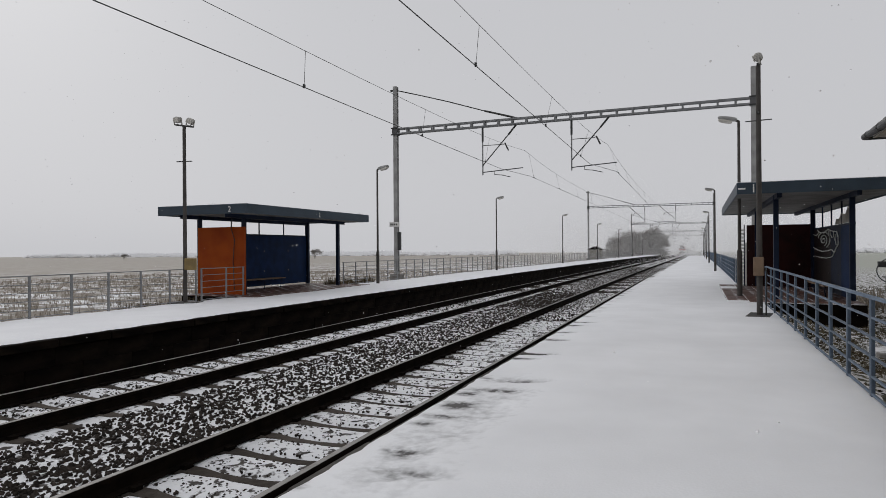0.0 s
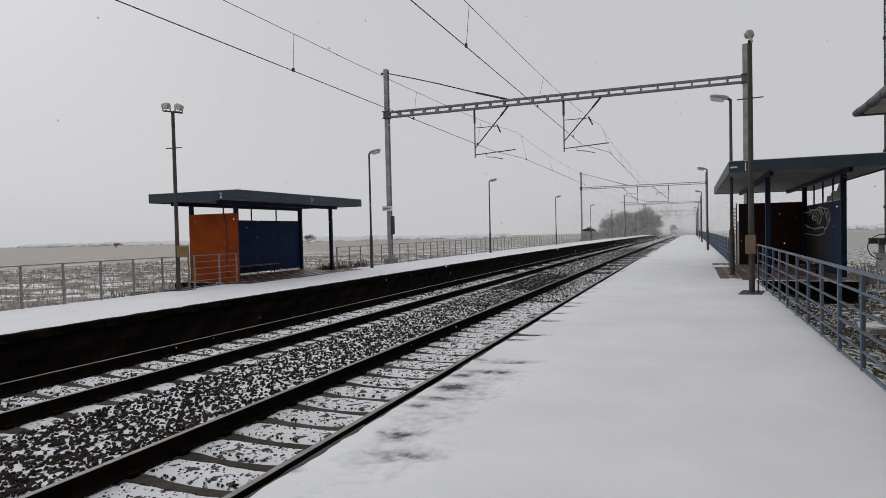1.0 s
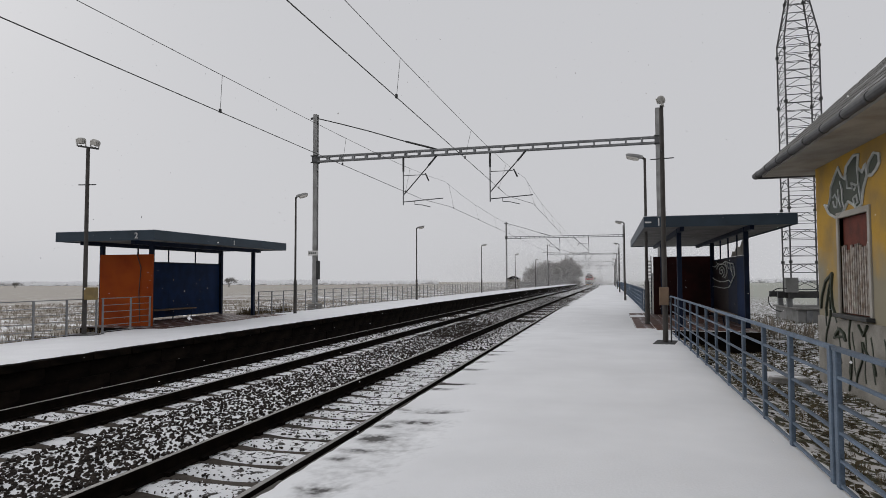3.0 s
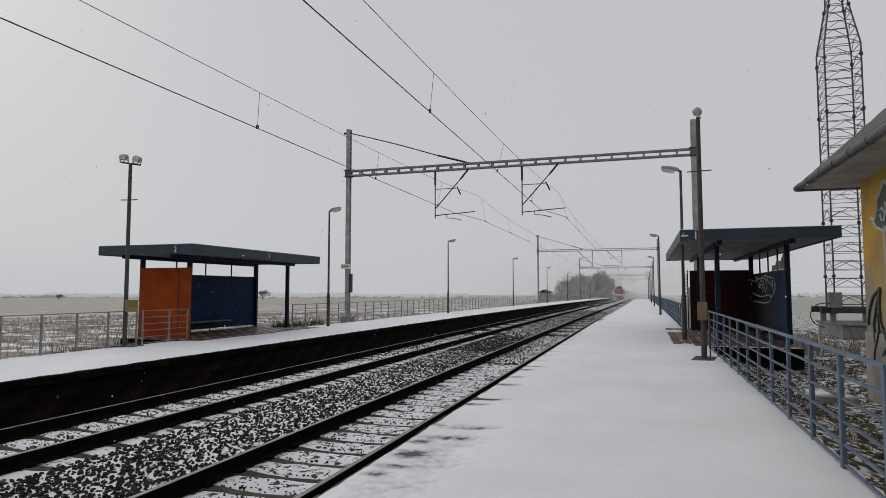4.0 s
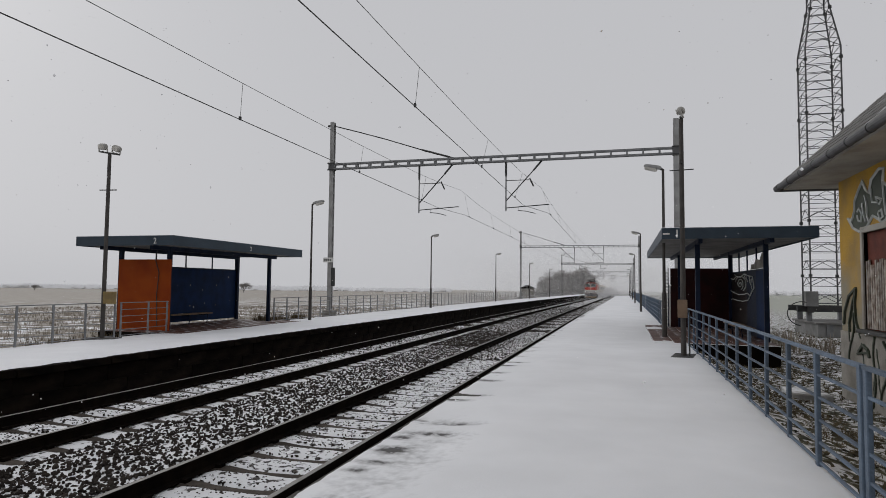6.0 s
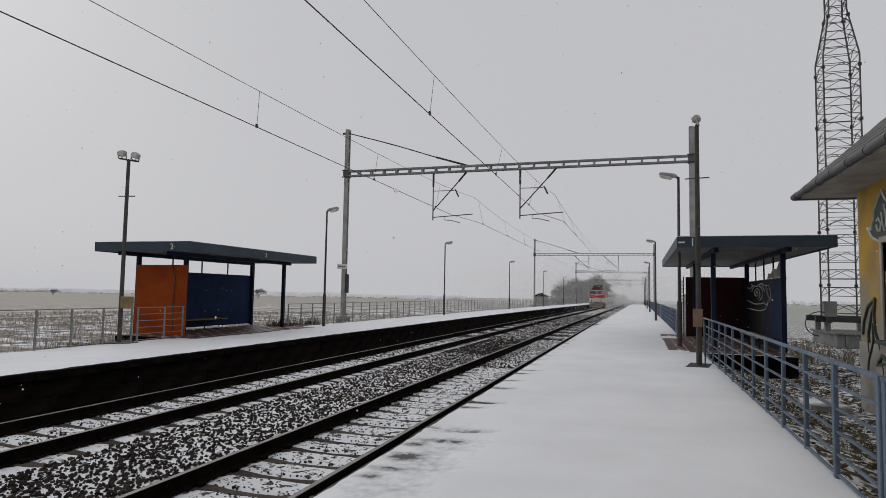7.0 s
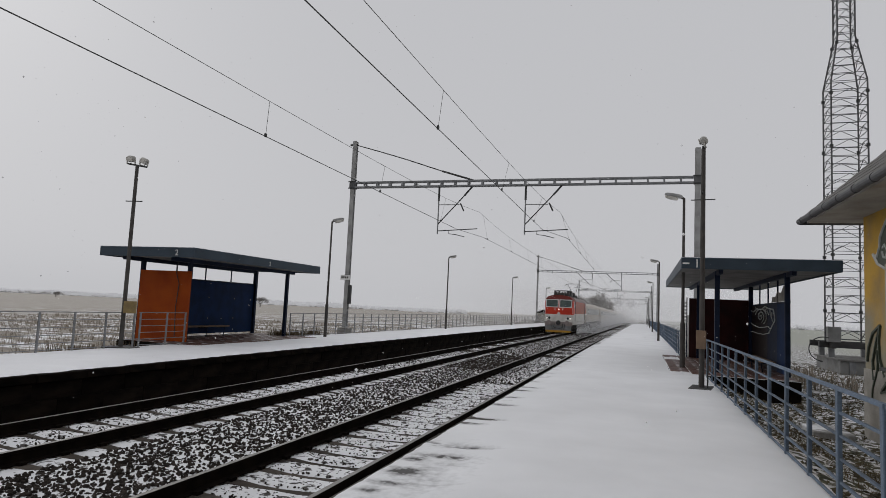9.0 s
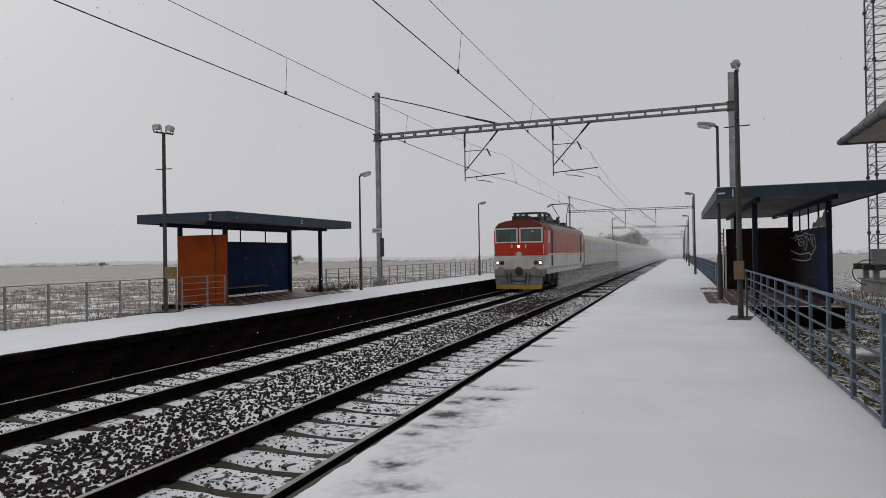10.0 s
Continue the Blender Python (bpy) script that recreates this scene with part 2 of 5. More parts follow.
m_roofgrey = material("grimy_roof_grey", (0.30, 0.25, 0.235), (0.20, 0.17, 0.16), scale=1.5, rough=0.6, bump=0.05)
m_coach = material("coach_grey", (0.55, 0.505, 0.445), (0.46, 0.42, 0.37), scale=1.0, rough=0.5, bump=0.03, fine=0.08)
m_band = material("coach_window_band", (0.36, 0.36, 0.35), (0.30, 0.30, 0.295), scale=1.0, rough=0.45, bump=0.02)
m_pane = material("dark_window_glass", (0.035, 0.05, 0.05), (0.05, 0.065, 0.065), scale=2, rough=0.12, bump=0, spec=0.6)
m_screen = material("greenish_windscreen", (0.085, 0.115, 0.105), (0.06, 0.08, 0.075), scale=1.5, rough=0.15, bump=0, spec=0.5)
# coach glass, set nearly as pale as its window band
m_paleglass = material("frosted_coach_glass", (0.29, 0.29, 0.285), (0.34, 0.338, 0.33), scale=0.6, rough=0.25, bump=0)
m_under = material("underframe_grime", (0.035, 0.033, 0.031), (0.06, 0.056, 0.052), scale=4, rough=0.8)
m_plough = material("plough_yellow", (0.55, 0.30, 0.03), (0.42, 0.22, 0.03), scale=5, rough=0.6)
m_lamp = glow("headlight", (1.0, 0.95, 0.85), 1.6)
def washed_out(m, over, z0, z1):
    """Render that has lost its paint in ragged patches up to a height."""
    n, l = m.node_tree.nodes, m.node_tree.links
    b = n["Principled BSDF"]
    src = b.inputs["Base Color"].links[0].from_socket
    co, sep, ns, add, mr, mix = [n.new("ShaderNode" + k) for k in ("TexCoord", "SeparateXYZ", "TexNoise", "Math", "MapRange", "Mix")]
    mix.data_type, add.operation = "RGBA", "MULTIPLY_ADD"
    ns.inputs["Scale"].default_value, ns.inputs["Detail"].default_value = 1.6, 7
    l.new(co.outputs["Object"], sep.inputs[0])
    l.new(co.outputs["Object"], ns.inputs["Vector"])
    l.new(ns.outputs["Fac"], add.inputs[0])
    add.inputs[1].default_value = 1.8
    l.new(sep.outputs["Z"], add.inputs[2])
    l.new(add.outputs[0], mr.inputs["Value"])
    mr.inputs["From Min"].default_value, mr.inputs["From Max"].default_value = z0 + 0.9, z1 + 0.9
    mr.inputs["To Min"].default_value, mr.inputs["To Max"].default_value = 0.92, 0.0
    l.new(mr.outputs["Result"], mix.inputs["Factor"])
    l.new(src, mix.inputs["A"])
    mix.inputs["B"].default_value = (*over, 1)
    l.new(mix.outputs["Result"], b.inputs["Base Color"])


washed_out(m_yellow, (0.27, 0.25, 0.19), 1.8, 2.5)
m_eaves = material("pale_eaves_paint", (0.42, 0.40, 0.36), (0.27, 0.245, 0.21), scale=1.6, rough=0.85, bump=0.2)
m_leaf = material("fallen_leaves", (0.10, 0.080, 0.042), (0.040, 0.032, 0.020), scale=3, rough=0.9, bump=0)
m_flake = bpy.data.materials.new("snowflake")
m_flake.use_nodes = True
fn, fk = m_flake.node_tree.nodes, m_flake.node_tree.links
fn.clear()
f_out, f_mix, f_dif, f_tra = fn.new("ShaderNodeOutputMaterial"), fn.new("ShaderNodeMixShader"), fn.new("ShaderNodeBsdfDiffuse"), fn.new("ShaderNodeBsdfTranslucent")
f_dif.inputs["Color"].default_value = f_tra.inputs["Color"].default_value = (0.985, 0.985, 0.99, 1)
fk.new(f_dif.outputs[0], f_mix.inputs[1])
fk.new(f_tra.outputs[0], f_mix.inputs[2])
fk.new(f_mix.outputs[0], f_out.inputs["Surface"])


for m in (m_sleeper, m_face, m_paver, m_edge, m_rail_blue, m_bars):
    vary(m, 0.25)


# ---------------------------------------------------------------- mesh helpers
def box(bm, x0, x1, y0, y1, z0, z1, m=None):
    vs = [bm.verts.new((x, y, z)) for z in (z0, z1) for x, y in ((x0, y0), (x1, y0), (x1, y1), (x0, y1))]
    if m is not None:
        for v in vs:
            v.co = m @ v.co
    for f in ((3, 2, 1, 0), (4, 5, 6, 7), (0, 1, 5, 4), (1, 2, 6, 5), (2, 3, 7, 6), (3, 0, 4, 7)):
        bm.faces.new([vs[i] for i in f])
    return bm


def tube(bm, a, b, r, r2=None, seg=8):
    a, b = V(a), V(b)
    r2 = r if r2 is None else r2
    d = (b - a).normalized()
    u = d.orthogonal().normalized()
    w = d.cross(u)
    rings = []
    for p, q in ((a, r), (b, r2)):
        rings.append([bm.verts.new(p + (u * math.cos(k * math.tau / seg) + w * math.sin(k * math.tau / seg)) * q) for k in range(seg)])
    for k in range(seg):
        bm.faces.new((rings[0][k], rings[0][(k + 1) % seg], rings[1][(k + 1) % seg], rings[1][k]))
    bm.faces.new(rings[0][::-1])
    bm.faces.new(rings[1])
    return bm


def path(bm, pts, r, seg=6):
    """One bent tube through all the points."""
    pts = [V(p) for p in pts]
    rings, u = [], None
    for k, p in enumerate(pts):
        d = (pts[min(k + 1, len(pts) - 1)] - pts[max(k - 1, 0)])
        if d.length < 1e-9:
            d = pts[k] - pts[k - 1]
        d.normalize()
        u = d.orthogonal() if u is None else u - d * u.dot(d)
        if u.length < 1e-6:
            u = d.orthogonal()
        u.normalize()
        w = d.cross(u)
        rings.append([bm.verts.new(p + (u * math.cos(q * math.tau / seg) + w * math.sin(q * math.tau / seg)) * r) for q in range(seg)])
    for a, b in zip(rings, rings[1:]):
        for q in range(seg):
            bm.faces.new((a[q], a[(q + 1) % seg], b[(q + 1) % seg], b[q]))
    bm.faces.new(rings[0][::-1])
    bm.faces.new(rings[-1])
    return bm


def extrude(bm, profile, y0, y1):
    """A closed profile of (x, z) drawn along y; long ones follow the gradient of the line."""
    ys = stations(y0, y1)
    rings = [[bm.verts.new((x, y, z + (grade(y) if len(ys) > 2 else 0.0))) for x, z in profile] for y in ys]
    k = len(profile)
    for a, b in zip(rings, rings[1:]):
        for i in range(k):
            bm.faces.new((a[i], a[(i + 1) % k], b[(i + 1) % k], b[i]))
    bm.faces.new(rings[0][::-1])
    bm.faces.new(rings[-1])
    return bm


def bevel(bm, w=0.01, seg=1):
    bmesh.ops.bevel(bm, geom=list(bm.edges), offset=w, segments=seg, affect="EDGES", clamp_overlap=True)
    return bm


def mesh_of(name, bm, mat):
    bmesh.ops.recalc_face_normals(bm, faces=bm.faces)
    me = bpy.data.meshes.new(name)
    bm.to_mesh(me)
    bm.free()
    me.materials.append(mat)
    return me


def part(name, bm, mat, parent=None, label="", smooth=False):
    me = mesh_of(name, bm, mat)
    if smooth:
        me.polygons.foreach_set("use_smooth", [True] * len(me.polygons))
    ob = new(name, me)
    ob.parent = parent
    return tagged(ob, label)


def again(ob, parent, m):
    """The same mesh once more, as a part of parent."""
    o = new(ob.name.split(".")[0], ob.data)
    o.parent, o.matrix_basis = parent, m
    return tagged(o, ob.get("label", ""))


def thing(name, label, category, group="", kind="", at=None):
    ob = new(name)
    if at is not None:
        ob.matrix_basis = at
    return tagged(ob, label, category, group, kind)


def B():
    return bmesh.new()


# ---------------------------------------------------------------- ground
def ground_height(x, y):
    if -7.5 < x < 3.0:
        return -0.62 + grade(y)
    z = -0.30 if x < 0 else 0.05 + 0.38 * max(0.0, min(1.0, (6.9 - x) / 1.3))
    w = max(0.0, min(1.0, (abs(x) - 14.0) / 25.0))
    z += (1 - w) * grade(y) - w * 0.0062 * max(0.0, math.hypot(x, max(y, 0.0)) - 45.0)
    return z + 0.07 * noise.noise(V((x * 0.25, y * 0.25, 0))) + 0.03 * noise.noise(V((x, y, 3)))


def make_ground():
    xs = [-3000, -1200, -500, -250, -140, -90, -60, -42, -30, -22, -17, -14, -12, -11, -10.2, -9.6, -7.4, -4, 0, 3.0, 5.4, 5.8] + \
        [6.2 + 0.4 * k for k in range(22)] + [16, 19, 24, 32, 45, 70, 120, 250, 600, 1500, 3000]
    ys = [-1500, -400, -120, -50, -25, -15, -10, -7, -4, -2] + [0.5 * k for k in range(56)] + \
        [30, 34, 40, 48, 58, 70, 85, 105, 140, 190, 260, 400, 700, 1300, 3000]
    bm = B()
    grid = [[bm.verts.new((x, y, ground_height(x, y))) for x in xs] for y in ys]
    for j in range(len(ys) - 1):
        for i in range(len(xs) - 1):
            bm.faces.new((grid[j][i], grid[j][i + 1], grid[j + 1][i + 1], grid[j + 1][i]))
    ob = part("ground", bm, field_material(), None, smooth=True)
    return tagged(ob, "flat stubble field and rough grass under patchy snow", "ground", kind="structure")


def field_material():
    m = patchy("winter_field", (0.26, 0.225, 0.18), SNOW, 0.9, 0.47, 0.62, stretch=(0.5, 1.0, 1), bump=0.5, grain=9)
    n, l = m.node_tree.nodes, m.node_tree.links
    b = n["Principled BSDF"]
    left = b.inputs["Base Color"].links[0].from_socket
    co, sep = n.new("ShaderNodeTexCoord"), n.new("ShaderNodeSeparateXYZ")
    l.new(co.outputs["Object"], sep.inputs[0])
    # rough dark verge east of the line, greenish winter crop further off
    ns, ramp = n.new("ShaderNodeTexNoise"), n.new("ShaderNodeValToRGB")
    ns.inputs["Scale"].default_value, ns.inputs["Detail"].default_value = 7.0, 10
    l.new(co.outputs["Object"], ns.inputs["Vector"])
    e = ramp.color_ramp.elements
    e[0].position, e[0].color = 0.38, (0.030, 0.032, 0.014, 1)
    e[1].position, e[1].color = 0.55, (0.72, 0.72, 0.74, 1)
    mid = e.new(0.465)
    mid.color = (0.085, 0.080, 0.038, 1)
    l.new(ns.outputs["Fac"], ramp.inputs["Fac"])
    crop = n.new("ShaderNodeMix")
    crop.data_type = "RGBA"
    far = n.new("ShaderNodeMapRange")
    far.inputs["From Min"].default_value, far.inputs["From Max"].default_value = 14, 20
    l.new(sep.outputs["X"], far.inputs["Value"])
    l.new(far.outputs["Result"], crop.inputs["Factor"])
    l.new(ramp.outputs["Color"], crop.inputs["A"])
    crop.inputs["B"].default_value = (0.36, 0.37, 0.32, 1)
    side, mix = n.new("ShaderNodeMapRange"), n.new("ShaderNodeMix")
    mix.data_type = "RGBA"
    side.inputs["From Min"].default_value, side.inputs["From Max"].default_value = 2.0, 3.0
    l.new(sep.outputs["X"], side.inputs["Value"])
    l.new(side.outputs["Result"], mix.inputs["Factor"])
    # distance haze put into the colour: the far field fades to even beige
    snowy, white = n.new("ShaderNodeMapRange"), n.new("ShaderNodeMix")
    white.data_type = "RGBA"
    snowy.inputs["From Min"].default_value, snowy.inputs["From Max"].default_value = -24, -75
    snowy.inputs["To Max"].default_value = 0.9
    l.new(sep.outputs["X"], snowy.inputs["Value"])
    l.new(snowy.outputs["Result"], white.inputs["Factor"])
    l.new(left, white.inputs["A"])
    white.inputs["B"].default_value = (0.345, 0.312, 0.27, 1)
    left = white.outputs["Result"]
    l.new(left, mix.inputs["A"])
    l.new(crop.outputs["Result"], mix.inputs["B"])
    l.new(mix.outputs["Result"], b.inputs["Base Color"])
    return m


make_ground()


# ---------------------------------------------------------------- ballast bed and tracks
def bed_height(x, y):
    z = -0.225
    for axis in (0.0, T2):
        d = abs(x - axis)
        if d < 1.3:
            # snow lies level with the sleepers, scooped out beside the rails, and is thinner over each sleeper
            k = abs(((y - 0.42) / 0.6 + 0.5) % 1.0 - 0.5)
            z = -0.255 + 0.080 * min(1.0, max(0.0, (k - 0.080) / 0.085)) - 0.05 * max(0, 1 - abs(d - 0.753) / 0.11) * (1.3 if k < 0.22 else 0.7)
    if -3.0 < x < -1.3:
        z = -0.19
    if x > 1.35 or x < T2 - 1.4:
        z = -0.33
    rough = 0.4 if min(abs(x), abs(x - T2)) < 1.3 else 1.0
    return z + grade(y) + rough * (0.022 * noise.noise(V((x * 5, y * 5, 1))) + 0.02 * noise.noise(V((x * 13, y * 13, 7))))


def make_bed():
    xs = [-6.2 + 0.1 * k for k in range(84)]
    ys = [-14 + 1.0 * k for k in range(14)] + [0.1 * k for k in range(300)] + [30 + 1.0 * k for k in range(60)] + \
        [90 + 8.0 * k for k in range(40)] + [420, 600, 1000]
    bm = B()
    grid = [[bm.verts.new((x, y, bed_height(x, y))) for x in xs] for y in ys]
    for j in range(len(ys) - 1):
        for i in range(len(xs) - 1):
            bm.faces.new((grid[j][i], grid[j][i + 1], grid[j + 1][i + 1], grid[j + 1][i]))
    ob = part("ballast_bed", bm, m_bed, None, smooth=True)
    tagged(ob, "dark crushed-stone ballast half buried in snow", "ballast", kind="structure")
    # loose stones
    rng = random.Random(3)
    verts, faces = [], []
    base = bmesh.new()
    bmesh.ops.create_icosphere(base, subdivisions=1, radius=1)
    bv = [v.co.copy() for v in base.verts]
    bf = [[v.index for v in f.verts] for f in base.faces]
    base.free()

    def stone(x, y, z, s):
        o = len(verts)
        rot = Euler((rng.random() * 6, rng.random() * 6, rng.random() * 6)).to_matrix()
        k = V((rng.uniform(0.7, 1.2), rng.uniform(0.6, 1.1), rng.uniform(0.5, 0.9))) * s
        for c in bv:
            p = rot @ V((c.x * k.x, c.y * k.y, c.z * k.z)) * rng.uniform(0.68, 1.22)
            verts.append((x + p.x, y + p.y, z + p.z))
        faces.extend([[o + i for i in f] for f in bf])

    def strew(n, x0, x1, y0, y1, sink, size=1.0):
        for _ in range(n):
            # denser towards the near end
            y = y0 + (y1 - y0) * rng.random() ** 1.5
            x = rng.uniform(x0, x1)
            stone(x, y, bed_height(x, y) + sink, size * rng.uniform(0.017, 0.036))

    strew(12500, -2.95, -1.02, 2.0, 30, 0.004)
    strew(900, -2.95, -1.02, 3.0, 13, 0.006)
    strew(900, T2 - 0.62, T2 + 0.62, 5, 14, -0.004, 0.7)
    strew(5200, -0.62, 0.62, 2.0, 26, -0.006, 0.6)
    strew(1600, T2 - 0.62, T2 + 0.62, 5, 28, -0.004, 0.7)
    strew(900, -1.10, -0.92, 2.0, 26, 0.0)
    strew(5500, -2.95, -1.02, 22, 75, 0.012)
    strew(3500, -0.62, 0.62, 18, 70, 0.0)
    strew(2500, T2 - 0.62, T2 + 0.62, 18, 70, 0.0)
    strew(600, T2 - 1.5, T2 - 0.9, 5, 26, -0.005)
    me = bpy.data.meshes.new("ballast_stones")
    me.from_pydata(verts, [], faces)
    me.materials.append(m_stone)
    tagged(new("ballast_stones", me), "loose dark grey and brown ballast stones between the tracks", "stones", kind="stuff")


make_bed()

RAIL = [(-0.075, -0.172), (0.075, -0.172), (0.075, -0.162), (0.012, -0.145), (0.009, -0.045), (0.036, -0.035), (0.036, -0.004),
        (0.030, 0.0), (-0.030, 0.0), (-0.036, -0.004), (-0.036, -0.035), (-0.009, -0.045), (-0.012, -0.145), (-0.075, -0.162)]


def make_track(axis, label):
    track = thing("railway_track", label, "railway track", "tracks", kind="structure", at=pose(axis, 0, 0))
    for s in (-1, 1):
        rail = part("rail", extrude(B(), [(s * 0.753 + x, z) for x, z in RAIL], -25, 900), m_rail, track, "rust-brown steel rail, coloured near-black")
        bm = B()
        extrude(bm, [(s * 0.753 - 0.032, 0.0005), (s * 0.753 + 0.032, 0.0005), (s * 0.753 + 0.028, 0.0022), (s * 0.753 - 0.028, 0.0022)], -25, 900)
        part("running_surface", bm, m_railtop, rail, "worn bright rail head")
    # concrete sleepers, waisted in the middle
    xs = [-1.25, -1.1, -0.95, -0.55, -0.3, 0, 0.3, 0.55, 0.95, 1.1, 1.25]
    zt = [-0.215, -0.186, -0.174, -0.176, -0.196, -0.203, -0.196, -0.176, -0.174, -0.186, -0.215]
    wd = [0.125, 0.135, 0.14, 0.132, 0.11, 0.102, 0.11, 0.132, 0.14, 0.135, 0.125]

    def sleeper_mesh(bm, y):
        rows = []
        for x, z, w in zip(xs, zt, wd):
            z += grade(y)
            rows.append([bm.verts.new(c) for c in ((x, y - w - 0.02, -0.36 + grade(y)), (x, y - w * 0.85, z - 0.015), (x, y - w * 0.6, z),
                                                   (x, y + w * 0.6, z), (x, y + w * 0.85, z - 0.015), (x, y + w + 0.02, -0.36 + grade(y)))])
        for a, b in zip(rows, rows[1:]):
            for k in range(5):
                bm.faces.new((a[k], a[k + 1], b[k + 1], b[k]))
        bm.faces.new(rows[0][::-1])
        bm.faces.new(rows[-1])
        return bm

    first = None
    for k in range(110):
        y = 0.42 + k * 0.6
        if first is None:
            first = part("sleeper", sleeper_mesh(B(), 0), m_sleeper, track)
            first.matrix_basis = pose(0, y, 0)
        else:
            again(first, track, pose(0, y, grade(y), 0, 0, random.uniform(-0.4, 0.4)))
    bm = B()
    for k in range(-25, 0):
        sleeper_mesh(bm, 0.42 + k * 0.6)
    for k in range(110, 340):
        sleeper_mesh(bm, 0.42 + k * 0.6)
    tagged(part("sleepers_far", bm, m_sleeper, track), kind="stuff")
    # rail clips beside each rail
    bm = B()
    for k in range(60):
        for s in (-0.753, 0.753):
            for o in (-0.10, 0.10):
                y = 0.42 + k * 0.6
                box(bm, s + o - 0.035, s + o + 0.035, y - 0.05, y + 0.05, -0.18 + grade(y), -0.135 + grade(y))
    tagged(part("rail_clips", bm, m_rail, track, "rusty rail clips, coloured near-black"), kind="stuff")


make_track(0.0, "snow-covered electrified track on concrete sleepers, empty")
make_track(T2, "snow-covered electrified track on concrete sleepers, with the oncoming train")


# ---------------------------------------------------------------- platforms
# places near the edge where the snow has been blown or trodden off the slabs: x, y, half width, half length, depth
BARE = [(2.12, 5.87, 0.26, 0.07, 0.07), (1.95, 5.21, 0.12, 0.11, 0.10), (1.89, 5.66, 0.10, 0.07, 0.09), (1.95, 4.80, 0.13, 0.05, 0.08), (1.91, 4.57, 0.10, 0.05, 0.07),
        (2.10, 3.84, 0.16, 0.10, 0.056), (2.34, 3.45, 0.22, 0.10, 0.030), (2.22, 6.35, 0.30, 0.08, 0.046), (1.84, 7.72, 0.20, 0.07, 0.08), (1.93, 8.12, 0.26, 0.07, 0.075),
        (1.86, 9.50, 0.22, 0.10, 0.085), (1.84, 10.4, 0.20, 0.08, 0.07), (1.83, 11.4, 0.20, 0.10, 0.085), (1.90, 11.95, 0.24, 0.08, 0.08)]


def bare_spots(x, y):
    """How much snow is missing at a place (in metres), most of it along the joints of the edge slabs."""
    d = 0.016 * math.exp(-((x - 2.2) / 0.42) ** 2 - ((y - 4.6) / 2.1) ** 2) * (1 + noise.noise(V((x * 2.2, y * 1.7, 9))))
    for sx, sy, rx, ry, deep in BARE:
        if abs(y - sy) < 3 * ry and abs(x - sx) < 3 * rx:
            d += deep * math.exp(-((x - sx) / rx) ** 2 - ((y - sy) / ry) ** 2)
    ragged = 1.0 + 0.7 * noise.noise(V((x * 6, y * 11, 3))) + 0.4 * noise.noise(V((x * 17, y * 30, 6)))
    if y > 12.5:
        k = math.floor(y + 0.5)
        d += (0.035 + 0.06 * abs(noise.noise(V((0, k * 3.7, 4))))) * math.exp(-((y - k) / 0.13) ** 2 - ((x - 1.72) / 0.25) ** 2)
    return d * max(0.0, ragged)


def snow_sheet(name, xs, y0, y1, mat, label, lip_left, rough_edge=0.05, spots=None):
    """A snow cover over a platform, thin and ragged along its edge towards the track."""
    fine = 0.06 if spots else 0.2
    ys = [y0 + 0.5 * k for k in range(int((2 - y0) / 0.5))] + [2 + fine * k for k in range(int(12 / fine))] + [14 + 0.15 * k for k in range(107)] + \
        [30.05 + 1.0 * k for k in range(int(y1 - 30.05) + 1)]
    bm = B()
    rows, melt = [], []
    width = xs[-1] - xs[0]
    for y in ys:
        row = []
        for i, x in enumerate(xs):
            edge = x - xs[0] if lip_left else xs[-1] - x
            thick = 0.004 + 0.045 * min(1, edge / 0.85) + 0.018 * noise.noise(V((x * 0.9, y * 0.5, 2))) * min(1, edge / 0.45)
            thick += 0.006 * noise.noise(V((x * 3.1, y * 2.3, 5))) * min(1, edge / 0.3)
            xx = x
            if edge < 0.001:
                xx += (1 if lip_left else -1) * rough_edge * (1 + noise.noise(V((0, y * 2.3, 5))) + 0.6 * noise.noise(V((0, y * 7, 9))))
            if edge > width - 0.001:
                xx -= (1 if lip_left else -1) * (0.035 * (1 + noise.noise(V((3, y * 5.1, 1)))))
                thick *= 0.6
            thick = max(thick, 0.003)
            lost = spots(x, y) if spots and x < 3.2 else 0.0
            row.append(bm.verts.new((xx, y, PZ + max(thick - lost, 0.004) + grade(y) + fall(x))))
            melt.append(lost / 0.06)
        rows.append(row)
    for a, b in zip(rows, rows[1:]):
        for i in range(len(xs) - 1):
            bm.faces.new((a[i], a[i + 1], b[i + 1], b[i]))
    ob = part(name, bm, mat, None, smooth=True)
    if spots:
        ob.data.attributes.new("melt", "FLOAT", "POINT").data.foreach_set("value", melt)
    return tagged(ob, label, "snow", kind="structure")


